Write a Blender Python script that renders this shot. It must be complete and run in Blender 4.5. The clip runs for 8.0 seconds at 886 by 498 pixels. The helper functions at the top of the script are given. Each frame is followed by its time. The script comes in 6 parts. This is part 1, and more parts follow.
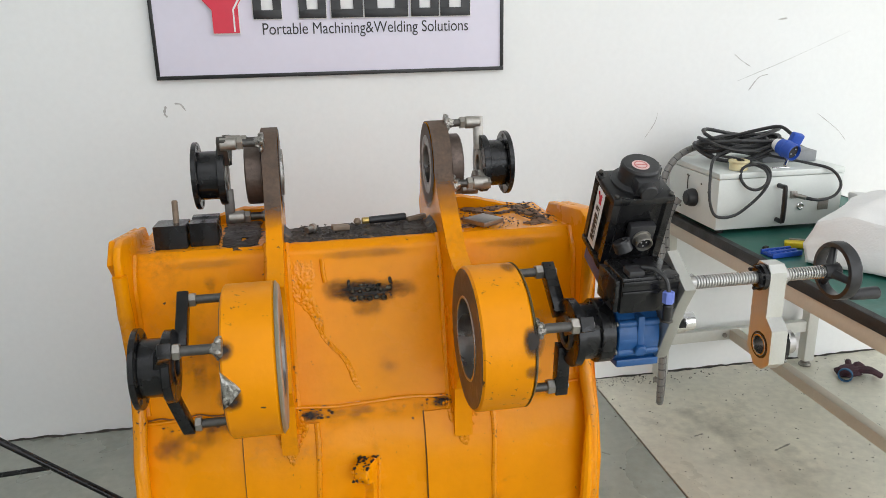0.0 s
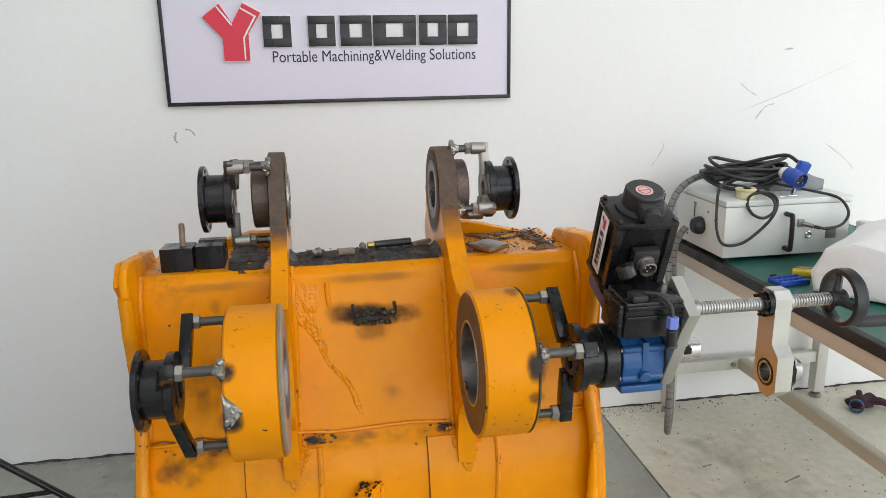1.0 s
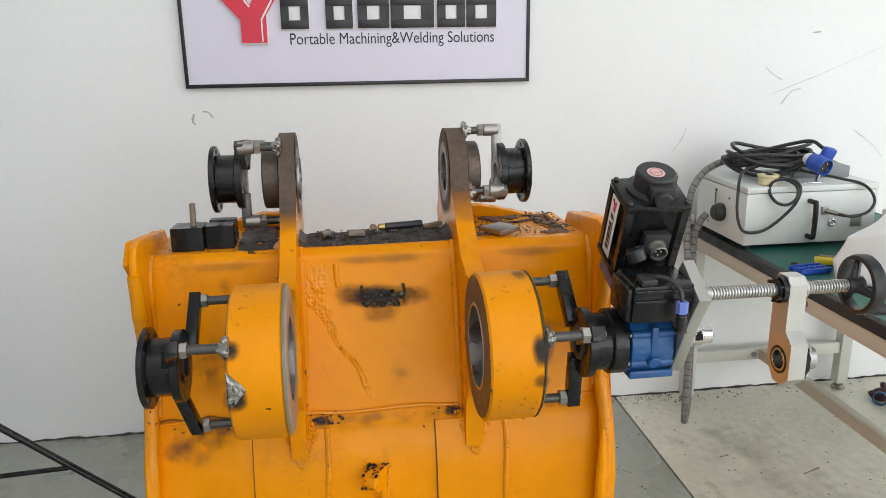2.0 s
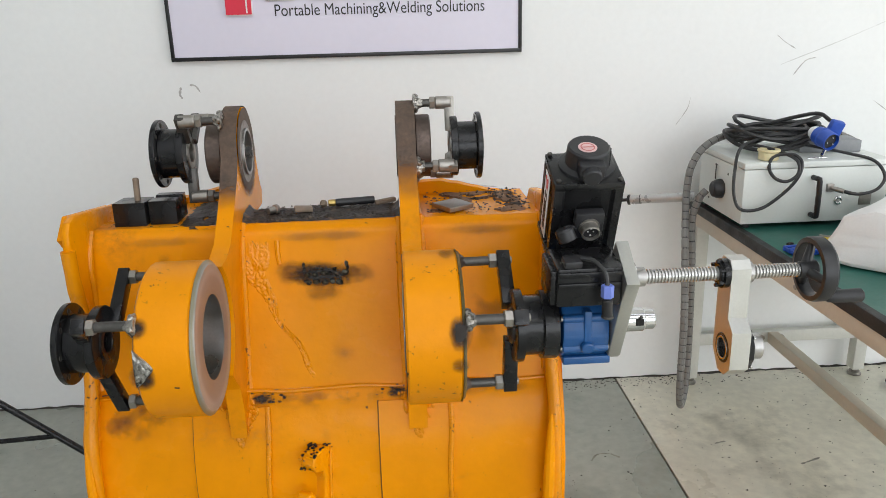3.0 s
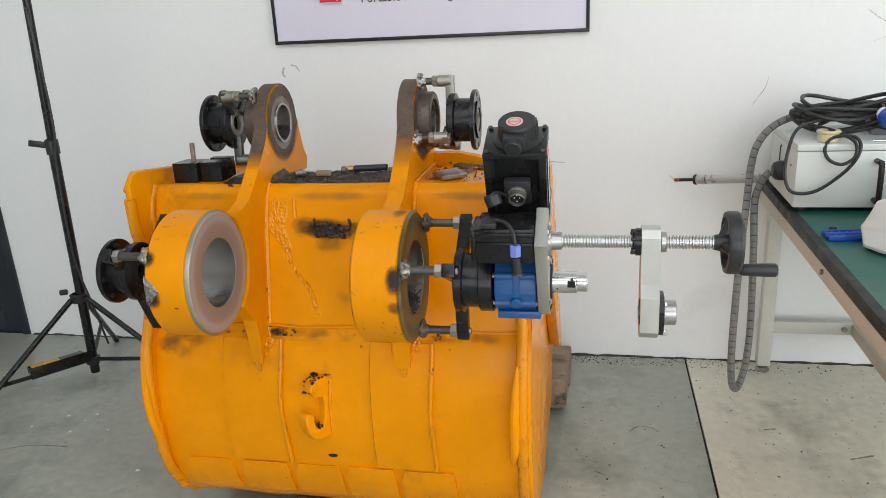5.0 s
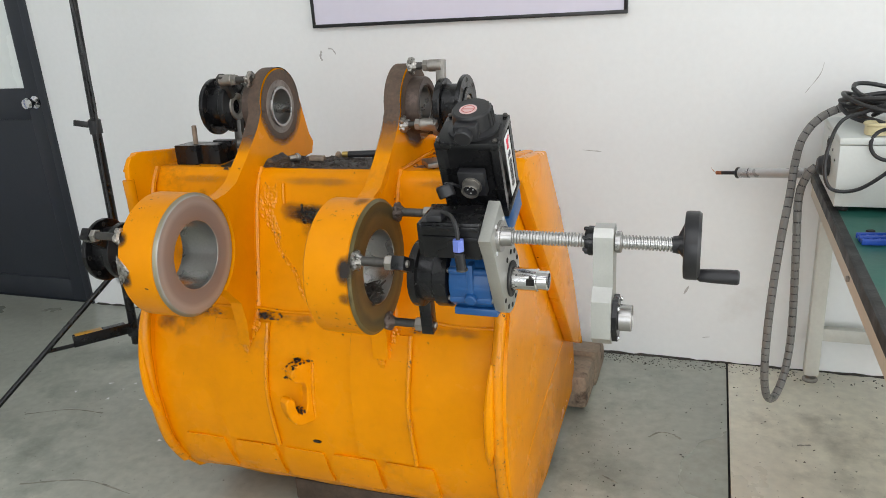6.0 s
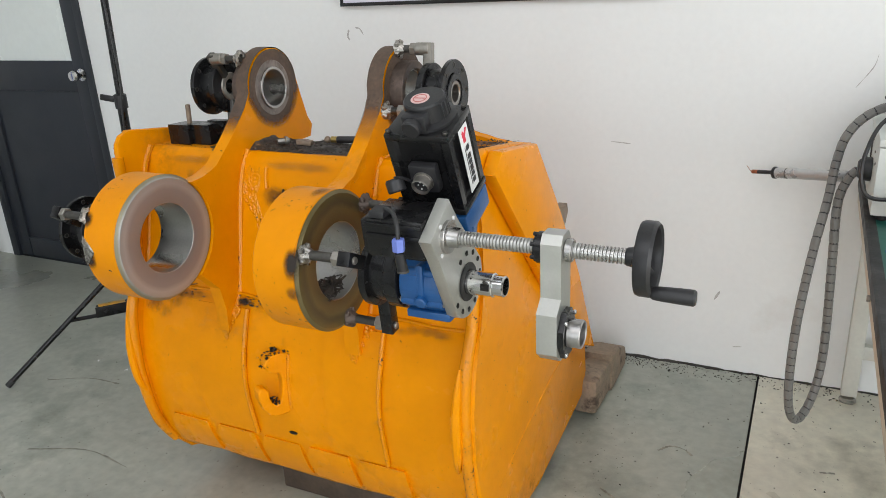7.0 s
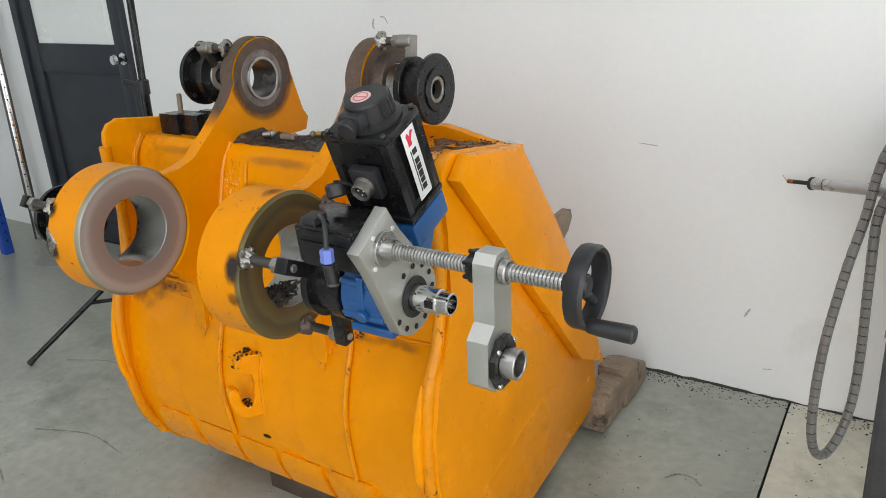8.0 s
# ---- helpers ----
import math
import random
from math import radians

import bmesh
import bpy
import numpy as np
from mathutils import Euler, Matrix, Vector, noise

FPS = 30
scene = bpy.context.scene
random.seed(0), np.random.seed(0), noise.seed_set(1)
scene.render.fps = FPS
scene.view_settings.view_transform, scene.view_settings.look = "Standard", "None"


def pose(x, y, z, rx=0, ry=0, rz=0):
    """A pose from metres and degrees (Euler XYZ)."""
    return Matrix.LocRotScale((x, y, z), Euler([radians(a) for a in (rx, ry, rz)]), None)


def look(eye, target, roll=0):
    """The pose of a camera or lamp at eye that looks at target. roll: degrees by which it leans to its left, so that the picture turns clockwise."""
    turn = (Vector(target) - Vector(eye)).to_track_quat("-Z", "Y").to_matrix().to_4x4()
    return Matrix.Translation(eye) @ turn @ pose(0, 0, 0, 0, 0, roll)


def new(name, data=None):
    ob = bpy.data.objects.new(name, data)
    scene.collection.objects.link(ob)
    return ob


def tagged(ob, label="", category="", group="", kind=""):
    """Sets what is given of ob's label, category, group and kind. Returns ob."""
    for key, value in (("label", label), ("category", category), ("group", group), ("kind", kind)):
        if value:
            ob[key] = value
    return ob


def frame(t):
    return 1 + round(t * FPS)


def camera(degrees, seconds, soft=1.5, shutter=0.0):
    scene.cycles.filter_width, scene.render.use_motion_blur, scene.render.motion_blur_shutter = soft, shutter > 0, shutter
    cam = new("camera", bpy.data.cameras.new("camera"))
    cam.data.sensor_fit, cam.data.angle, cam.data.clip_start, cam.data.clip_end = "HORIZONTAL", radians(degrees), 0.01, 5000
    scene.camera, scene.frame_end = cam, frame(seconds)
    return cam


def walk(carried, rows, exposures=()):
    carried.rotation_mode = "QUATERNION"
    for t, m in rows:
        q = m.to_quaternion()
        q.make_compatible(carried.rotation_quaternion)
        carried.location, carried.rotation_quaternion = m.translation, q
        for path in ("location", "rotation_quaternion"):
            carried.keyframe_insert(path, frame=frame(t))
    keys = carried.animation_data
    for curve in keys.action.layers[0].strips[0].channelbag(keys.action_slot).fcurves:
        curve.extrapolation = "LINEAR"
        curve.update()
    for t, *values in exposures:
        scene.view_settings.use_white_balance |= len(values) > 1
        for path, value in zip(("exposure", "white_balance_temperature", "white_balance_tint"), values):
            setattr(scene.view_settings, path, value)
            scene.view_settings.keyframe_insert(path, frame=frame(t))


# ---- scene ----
cam = camera(60.6, 8.0, soft=0.85)
PATH = [
    (0, (0.274, 0.076, 1.497), (0.617, 1.958, 0.916), -1.1),
    (0.5, (0.275, 0.068, 1.495), (0.611, 1.967, 0.966), -1.0),
    (1, (0.283, 0.069, 1.489), (0.607, 1.976, 0.981), -0.9),
    (2.5, (0.398, 0.083, 1.466), (0.592, 1.991, 0.897), -1.0),
    (3, (0.562, 0.104, 1.461), (0.672, 2.008, 0.86), -1.5),
    (3.5, (0.67, 0.079, 1.46), (0.672, 1.979, 0.837), -2.2),
    (4, (0.783, -0.03, 1.458), (0.665, 1.864, 0.826), -2.4),
    (4.5, (0.905, -0.105, 1.466), (0.656, 1.777, 0.835), -2.7),
    (6, (1.307, 0.063, 1.446), (0.658, 1.837, 0.788), -3.7),
    (6.5, (1.41, 0.079, 1.434), (0.66, 1.805, 0.754), -3.6),
    (7, (1.486, 0.244, 1.433), (0.649, 1.922, 0.739), -3.1),
    (7.5, (1.542, 0.394, 1.422), (0.621, 2.023, 0.717), -2.7),
    (8, (1.624, 0.449, 1.422), (0.619, 2.024, 0.71), -2.7),
]
walk(cam, [(t, look(eye, target, roll)) for t, eye, target, roll in PATH])

# ---- light ----
world = bpy.data.worlds.new("world")
scene.world = world
world.use_nodes = True
wn = world.node_tree.nodes
sky = wn.new("ShaderNodeTexSky")
sky.sky_type = 'NISHITA'
sky.sun_disc = False
sky.sun_elevation = radians(50)
sky.sun_rotation = radians(80)
world.node_tree.links.new(sky.outputs[0], wn["Background"].inputs[0])
wn["Background"].inputs[1].default_value = 0.1


def window_light(name, m, sx, sy, power, color):
    data = bpy.data.lights.new(name, 'AREA')
    data.shape = 'RECTANGLE'
    data.size, data.size_y, data.energy, data.color = sx, sy, power, color
    ob = new(name, data)
    ob.matrix_world = m
    return ob


# daylight in the high window band, the side door, the big gate behind, and the skylight
window_light("window_light_east", look((4.15, -0.9, 2.85), (1.5, 1.3, 0.0)), 3.8, 1.2, 25, (1.0, 0.98, 0.95))
window_light("side_door_light", look((4.2, 0.35, 1.2), (1.5, 1.35, 0.3)), 1.9, 2.2, 36, (1.0, 0.985, 0.96))
window_light("window_light_gate", look((1.9, -3.85, 1.75), (1.0, 2.0, 1.1)), 4.4, 2.9, 104, (0.97, 0.985, 1.0))
window_light("skylight_light", look((0.9, -0.9, 3.75), (0.9, 0.4, 0.0)), 3.4, 2.4, 50, (1.0, 0.99, 0.97))

# ---- materials ----
def mat(name, color, rough=0.5, metal=0.0, vary=0.12, scale=8.0, grain=60.0, bump=0.1, stain=None, stain_at=0.62, stain_scale=3.0, coat=0.0, rvary=0.12, specks=0.0):
    m = bpy.data.materials.new(name)
    m.use_nodes = True
    nt = m.node_tree
    n, l = nt.nodes, nt.links
    p = n["Principled BSDF"]
    tc = n.new("ShaderNodeTexCoord")
    big = n.new("ShaderNodeTexNoise")
    big.inputs["Scale"].default_value = scale
    big.inputs["Detail"].default_value = 6
    fine = n.new("ShaderNodeTexNoise")
    fine.inputs["Scale"].default_value = grain
    fine.inputs["Detail"].default_value = 4
    l.new(tc.outputs["Object"], big.inputs["Vector"])
    l.new(tc.outputs["Object"], fine.inputs["Vector"])
    ramp = n.new("ShaderNodeMapRange")
    ramp.inputs[1].default_value, ramp.inputs[2].default_value = 0.3, 0.7
    ramp.inputs[3].default_value, ramp.inputs[4].default_value = 1 - vary, 1 + vary
    l.new(big.outputs[0], ramp.inputs[0])
    ramp2 = n.new("ShaderNodeMapRange")
    ramp2.inputs[1].default_value, ramp2.inputs[2].default_value = 0.3, 0.7
    ramp2.inputs[3].default_value, ramp2.inputs[4].default_value = 1 - vary * 0.5, 1 + vary * 0.5
    l.new(fine.outputs[0], ramp2.inputs[0])
    mul = n.new("ShaderNodeMath")
    mul.operation = 'MULTIPLY'
    l.new(ramp.outputs[0], mul.inputs[0])
    l.new(ramp2.outputs[0], mul.inputs[1])
    sc = n.new("ShaderNodeVectorMath")
    sc.operation = 'SCALE'
    sc.inputs[0].default_value = color[:3]
    l.new(mul.outputs[0], sc.inputs["Scale"])
    out = sc.outputs[0]
    if stain:
        s = n.new("ShaderNodeTexNoise")
        s.inputs["Scale"].default_value = stain_scale
        s.inputs["Detail"].default_value = 9
        s.inputs["Roughness"].default_value = 0.65
        l.new(tc.outputs["Object"], s.inputs["Vector"])
        r = n.new("ShaderNodeMapRange")
        r.inputs[1].default_value, r.inputs[2].default_value = stain_at, stain_at + 0.12
        l.new(s.outputs[0], r.inputs[0])
        mix = n.new("ShaderNodeMix")
        mix.data_type = 'RGBA'
        l.new(r.outputs[0], mix.inputs[0])
        l.new(out, mix.inputs[6])
        mix.inputs[7].default_value = (*stain[:3], 1)
        out = mix.outputs[2]
    if specks:
        v = n.new("ShaderNodeTexNoise")
        v.inputs["Scale"].default_value = 85
        v.inputs["Detail"].default_value = 2
        l.new(tc.outputs["Object"], v.inputs["Vector"])
        v2 = n.new("ShaderNodeMapRange")
        v2.inputs[1].default_value, v2.inputs[2].default_value = specks, specks + 0.03
        l.new(v.outputs[0], v2.inputs[0])
        mix = n.new("ShaderNodeMix")
        mix.data_type = 'RGBA'
        l.new(v2.outputs[0], mix.inputs[0])
        l.new(out, mix.inputs[6])
        mix.inputs[7].default_value = (0.06, 0.035, 0.015, 1)
        out = mix.outputs[2]
    l.new(out, p.inputs["Base Color"])
    rr = n.new("ShaderNodeMapRange")
    rr.inputs[1].default_value, rr.inputs[2].default_value = 0.3, 0.7
    rr.inputs[3].default_value, rr.inputs[4].default_value = max(0.03, rough - rvary), min(1, rough + rvary)
    l.new(big.outputs[0], rr.inputs[0])
    l.new(rr.outputs[0], p.inputs["Roughness"])
    p.inputs["Metallic"].default_value = metal
    p.inputs["Coat Weight"].default_value = coat
    if bump:
        b = n.new("ShaderNodeBump")
        b.inputs["Strength"].default_value = bump
        b.inputs["Distance"].default_value = 0.004
        l.new(fine.outputs[0], b.inputs["Height"])
        l.new(b.outputs[0], p.inputs["Normal"])
    return m


def paint(name, color, rough, peel, chips, rub, spec=0.16):
    """Sprayed enamel: orange-peel and shallow dents, rubbed brown patches, clustered chips down to dark steel."""
    m = bpy.data.materials.new(name)
    m.use_nodes = True
    n, l = m.node_tree.nodes, m.node_tree.links
    p = n["Principled BSDF"]
    tc = n.new("ShaderNodeTexCoord")

    def tex(scale, detail, roughness=0.55):
        t = n.new("ShaderNodeTexNoise")
        t.inputs["Scale"].default_value = scale
        t.inputs["Detail"].default_value = detail
        t.inputs["Roughness"].default_value = roughness
        l.new(tc.outputs["Object"], t.inputs["Vector"])
        return t.outputs[0]

    def span(x, a, b, lo=0.0, hi=1.0):
        r = n.new("ShaderNodeMapRange")
        for k, v in zip((1, 2, 3, 4), (a, b, lo, hi)):
            r.inputs[k].default_value = v
        l.new(x, r.inputs[0])
        return r.outputs[0]

    def math_node(op, x, y):
        q = n.new("ShaderNodeMath")
        q.operation = op
        for k, v in enumerate((x, y)):
            if isinstance(v, float):
                q.inputs[k].default_value = v
            else:
                l.new(v, q.inputs[k])
        return q.outputs[0]

    def mix(fac, x, col):
        q = n.new("ShaderNodeMix")
        q.data_type = 'RGBA'
        l.new(fac, q.inputs[0])
        l.new(x, q.inputs[6])
        q.inputs[7].default_value = (*col, 1)
        return q.outputs[2]

    big, mid, fine = tex(4.0, 5), tex(22.0, 6, 0.65), tex(160.0, 3)
    sc = n.new("ShaderNodeVectorMath")
    sc.operation = 'SCALE'
    sc.inputs[0].default_value = color
    l.new(math_node('MULTIPLY', span(big, 0.3, 0.7, 0.93, 1.06), span(mid, 0.3, 0.7, 0.965, 1.03)), sc.inputs["Scale"])
    rubbed = math_node('MULTIPLY', span(tex(3.1, 8, 0.62), rub, rub + 0.16), span(tex(55.0, 4, 0.7), 0.38, 0.66, 0.15, 0.8))
    out = mix(rubbed, sc.outputs[0], (0.30, 0.105, 0.010))
    specks = math_node('MULTIPLY', span(tex(95.0, 3, 0.6), chips, chips + 0.03), span(tex(7.0, 3), 0.50, 0.58))
    dots = span(tex(62.0, 1), 0.80, 0.82)
    worn = math_node('MAXIMUM', specks, dots)
    out = mix(worn, out, (0.035, 0.026, 0.018))
    l.new(out, p.inputs["Base Color"])
    l.new(math_node('ADD', span(big, 0.3, 0.7, rough - 0.07, rough + 0.08), math_node('MULTIPLY', rubbed, 0.3)), p.inputs["Roughness"])
    p.inputs["Specular IOR Level"].default_value = spec
    b1 = n.new("ShaderNodeBump")
    b1.inputs["Strength"].default_value = 0.5
    b1.inputs["Distance"].default_value = 0.006
    l.new(math_node('ADD', tex(9.0, 3), math_node('MULTIPLY', mid, 0.22)), b1.inputs["Height"])
    b2 = n.new("ShaderNodeBump")
    b2.inputs["Strength"].default_value = peel
    b2.inputs["Distance"].default_value = 0.002
    l.new(math_node('SUBTRACT', fine, worn), b2.inputs["Height"])
    l.new(b1.outputs[0], b2.inputs["Normal"])
    l.new(b2.outputs[0], p.inputs["Normal"])
    return m


ORANGE = paint("orange_paint", (0.85, 0.300, 0.0003), 0.24, 0.12, 0.70, 0.585)
ORANGE_SPECK = paint("chipped_orange_paint", (0.80, 0.282, 0.0003), 0.36, 0.14, 0.635, 0.60)
WELD_ORANGE = paint("painted_weld", (0.80, 0.283, 0.0004), 0.22, 0.45, 0.62, 0.56, 0.35)


def turned_face(name, bands, axis_y, axis_z, rough, metal, mottle):
    """Lathe-faced steel: concentric bands of colour round an axis, fine tool rings, blotches."""
    m = bpy.data.materials.new(name)
    m.use_nodes = True
    n, l = m.node_tree.nodes, m.node_tree.links
    p = n["Principled BSDF"]
    tc = n.new("ShaderNodeTexCoord")
    sub = n.new("ShaderNodeVectorMath")
    sub.operation = 'SUBTRACT'
    sub.inputs[1].default_value = (0, axis_y, axis_z)
    l.new(tc.outputs["Object"], sub.inputs[0])
    flatten = n.new("ShaderNodeVectorMath")
    flatten.operation = 'MULTIPLY'
    flatten.inputs[1].default_value = (0, 1, 1)
    l.new(sub.outputs[0], flatten.inputs[0])
    rad = n.new("ShaderNodeVectorMath")
    rad.operation = 'LENGTH'
    l.new(flatten.outputs[0], rad.inputs[0])
    r = n.new("ShaderNodeMapRange")
    r.inputs[1].default_value, r.inputs[2].default_value = 0.075, 0.145
    l.new(rad.outputs["Value"], r.inputs[0])
    blotch = n.new("ShaderNodeTexNoise")
    blotch.inputs["Scale"].default_value = 16
    blotch.inputs["Detail"].default_value = 7
    blotch.inputs["Roughness"].default_value = 0.65
    l.new(tc.outputs["Object"], blotch.inputs["Vector"])
    wob = n.new("ShaderNodeMath")
    wob.operation = 'MULTIPLY_ADD'
    l.new(blotch.outputs[0], wob.inputs[0])
    wob.inputs[1].default_value = mottle
    l.new(r.outputs[0], wob.inputs[2])
    ramp = n.new("ShaderNodeValToRGB")
    el = ramp.color_ramp.elements
    while len(el) < len(bands):
        el.new(0.5)
    for e, (at, col) in zip(el, bands):
        e.position = min(1.0, at + mottle * 0.5)
        e.color = (*col, 1)
    l.new(wob.outputs[0], ramp.inputs[0])
    l.new(ramp.outputs[0], p.inputs["Base Color"])
    p.inputs["Metallic"].default_value = metal
    rings = n.new("ShaderNodeTexNoise")
    rings.noise_dimensions = '1D'
    rings.inputs["Scale"].default_value = 900
    rings.inputs["Detail"].default_value = 2
    l.new(rad.outputs["Value"], rings.inputs["W"])
    rr = n.new("ShaderNodeMapRange")
    rr.inputs[3].default_value, rr.inputs[4].default_value = rough - 0.08, rough + 0.12
    l.new(blotch.outputs[0], rr.inputs[0])
    l.new(rr.outputs[0], p.inputs["Roughness"])
    b = n.new("ShaderNodeBump")
    b.inputs["Strength"].default_value = 0.25
    b.inputs["Distance"].default_value = 0.0006
    l.new(rings.outputs[0], b.inputs["Height"])
    l.new(b.outputs[0], p.inputs["Normal"])
    return m


GRIME = mat("oily_grime", (0.030, 0.023, 0.018), 0.5, 0, 0.6, 30, 120, 0.9, stain=(0.20, 0.12, 0.06), stain_at=0.57, stain_scale=34)
SOOT = mat("soot_burnt_steel", (0.012, 0.011, 0.010), 0.7, 0.2, 0.5, 50, 200, 0.8, stain=(0.20, 0.18, 0.14), stain_at=0.68, stain_scale=60)
WELD = mat("bright_weld", (0.42, 0.40, 0.37), 0.34, 1.0, 0.5, 60, 160, 0.6, stain=(0.05, 0.045, 0.04), stain_at=0.54, stain_scale=60)
BORED = mat("machined_steel", (0.42, 0.41, 0.40), 0.30, 1.0, 0.10, 12, 200, 0.05)
FACED = turned_face("faced_steel", [(0.0, (0.44, 0.44, 0.45)), (0.10, (0.27, 0.265, 0.275)), (0.50, (0.31, 0.305, 0.315)), (0.68, (0.43, 0.435, 0.45)), (0.86, (0.38, 0.38, 0.37)), (0.92, (0.25, 0.23, 0.16))], -0.48, 0.895, 0.34, 0.5, 0.14)
OLIVE = turned_face("oiled_faced_steel", [(0.0, (0.11, 0.095, 0.05)), (0.2, (0.13, 0.11, 0.06)), (0.45, (0.17, 0.14, 0.065)), (0.62, (0.11, 0.09, 0.05)), (0.82, (0.15, 0.12, 0.05))], -0.48, 0.895, 0.36, 0.4, 0.36)
BROWN = mat("scorched_steel", (0.115, 0.085, 0.070), 0.5, 0.5, 0.3, 16, 90, 0.25, stain=(0.18, 0.13, 0.11), stain_at=0.58, stain_scale=18)
BLACK = mat("black_anodised_metal", (0.013, 0.013, 0.014), 0.27, 0.3, 0.2, 20, 150, 0.05)
BLACKP = mat("black_plastic", (0.018, 0.018, 0.02), 0.42, 0, 0.12, 25, 160, 0.08)
SCORCH = mat("heat_tinted_steel", (0.24, 0.205, 0.185), 0.4, 0.7, 0.3, 18, 110, 0.25, stain=(0.10, 0.07, 0.055), stain_at=0.52, stain_scale=20)
DARKSTEEL = mat("dark_oxide_steel", (0.10, 0.095, 0.088), 0.42, 0.8, 0.2, 30, 140, 0.15)
STEEL = mat("dull_steel", (0.36, 0.34, 0.31), 0.40, 0.9, 0.15, 25, 140, 0.12, stain=(0.20, 0.17, 0.12), stain_at=0.62, stain_scale=25)
CHROME = mat("polished_steel", (0.66, 0.66, 0.66), 0.14, 1.0, 0.06, 15, 120, 0.02, rvary=0.06)
ALU = mat("matt_aluminium", (0.54, 0.54, 0.51), 0.44, 0.85, 0.05, 12, 220, 0.06)
BLUE = mat("blue_enamel", (0.012, 0.085, 0.26), 0.38, 0.0, 0.10, 12, 90, 0.12, coat=0.15)
BLUEP = mat("blue_plastic", (0.015, 0.075, 0.42), 0.42, 0, 0.08, 20, 120, 0.04)
LILAC = mat("lilac_blue_plastic", (0.16, 0.22, 0.62), 0.42, 0, 0.08, 20, 120, 0.04)
WALL = mat("white_wall_paint", (0.855, 0.865, 0.86), 0.75, 0, 0.025, 1.3, 45, 0.10, stain=(0.76, 0.75, 0.73), stain_at=0.66, stain_scale=1.1)
SKIRT = mat("scraped_joint_dirt", (0.05, 0.045, 0.04), 0.9, 0, 0.4, 20, 90, 0.5)
CONCRETE = mat("concrete_floor", (0.385, 0.40, 0.345), 0.36, 0, 0.20, 1.6, 30, 0.2, stain=(0.235, 0.255, 0.215), stain_at=0.54, stain_scale=1.5, rvary=0.16, specks=0.715)
CONCRETE2 = mat("paler_concrete_floor", (0.74, 0.715, 0.60), 0.38, 0, 0.16, 1.8, 30, 0.2, stain=(0.47, 0.455, 0.37), stain_at=0.57, stain_scale=1.9, rvary=0.16, specks=0.715)
JOINT = mat("joint_dark", (0.022, 0.02, 0.018), 0.95, 0, 0.4, 30, 90, 0.5)
SIGNW = mat("pale_sign_board", (0.72, 0.69, 0.80), 0.42, 0, 0.02, 2, 40, 0.02)
SIGNB = mat("black_sign_frame", (0.012, 0.012, 0.013), 0.4, 0, 0.1, 10, 90, 0.04)
RED = mat("red_acrylic", (0.70, 0.025, 0.06), 0.35, 0, 0.04, 5, 60, 0.02)
WHITEP = mat("white_plastic", (0.78, 0.78, 0.78), 0.45, 0, 0.04, 10, 90, 0.04)
GREYBOX = mat("pale_grey_enamel", (0.66, 0.69, 0.66), 0.42, 0, 0.03, 4, 120, 0.06)
LEGP = mat("ivory_steel_paint", (0.60, 0.60, 0.55), 0.42, 0, 0.06, 6, 90, 0.06)
APRON = mat("beige_steel_apron", (0.60, 0.53, 0.43), 0.5, 0, 0.05, 5, 90, 0.06)
GREENTOP = mat("green_bench_rubber", (0.022, 0.125, 0.098), 0.42, 0, 0.12, 6, 60, 0.08, stain=(0.06, 0.19, 0.155), stain_at=0.63, stain_scale=5)
RUBBER = mat("black_rubber", (0.018, 0.018, 0.018), 0.55, 0, 0.15, 20, 120, 0.15)
CABLE = mat("black_cable", (0.022, 0.022, 0.023), 0.42, 0, 0.1, 30, 160, 0.06)
HOSE = mat("grey_spiral_wrap", (0.20, 0.195, 0.185), 0.42, 0, 0.15, 18, 120, 0.1)
FOAM = mat("white_foam", (0.80, 0.79, 0.78), 0.8, 0, 0.03, 12, 160, 0.25)
CREAM = mat("cream_tape", (0.68, 0.60, 0.36), 0.5, 0, 0.08, 20, 100, 0.1)
YELLOW = mat("yellow_plastic", (0.72, 0.56, 0.02), 0.42, 0, 0.06, 20, 90, 0.04)
GLOVE = mat("maroon_knit", (0.050, 0.020, 0.028), 0.9, 0, 0.3, 60, 240, 0.6)
GLOVEB = mat("blue_knit_cuff", (0.03, 0.10, 0.20), 0.9, 0, 0.2, 60, 240, 0.6)
DOORP = mat("slate_door_paint", (0.022, 0.026, 0.034), 0.45, 0, 0.1, 5, 80, 0.05)
GLASS = mat("frosted_pane", (0.84, 0.88, 0.85), 0.22, 0, 0.03, 2, 30, 0.02)
RUST = mat("rusty_worn_steel", (0.29, 0.22, 0.16), 0.62, 0.35, 0.25, 16, 80, 0.4, stain=(0.10, 0.07, 0.05), stain_at=0.55, stain_scale=14)
TIMBER = mat("stained_timber", (0.085, 0.06, 0.042), 0.75, 0, 0.3, 12, 90, 0.4)
COPPER = mat("copper_tip", (0.42, 0.16, 0.08), 0.4, 0.9, 0.2, 40, 90, 0.1)
CHIP = mat("dark_chips", (0.05, 0.042, 0.036), 0.7, 0.3, 0.5, 60, 90, 0.3)

# ---- mesh helpers ----
ORIGIN = {}


def finish(bm, smooth=True):
    bmesh.ops.recalc_face_normals(bm, faces=bm.faces[:])
    for f in bm.faces:
        f.smooth = smooth
    for e in bm.edges:
        if len(e.link_faces) == 2 and e.calc_face_angle(0.0) > 0.55:
            e.smooth = False


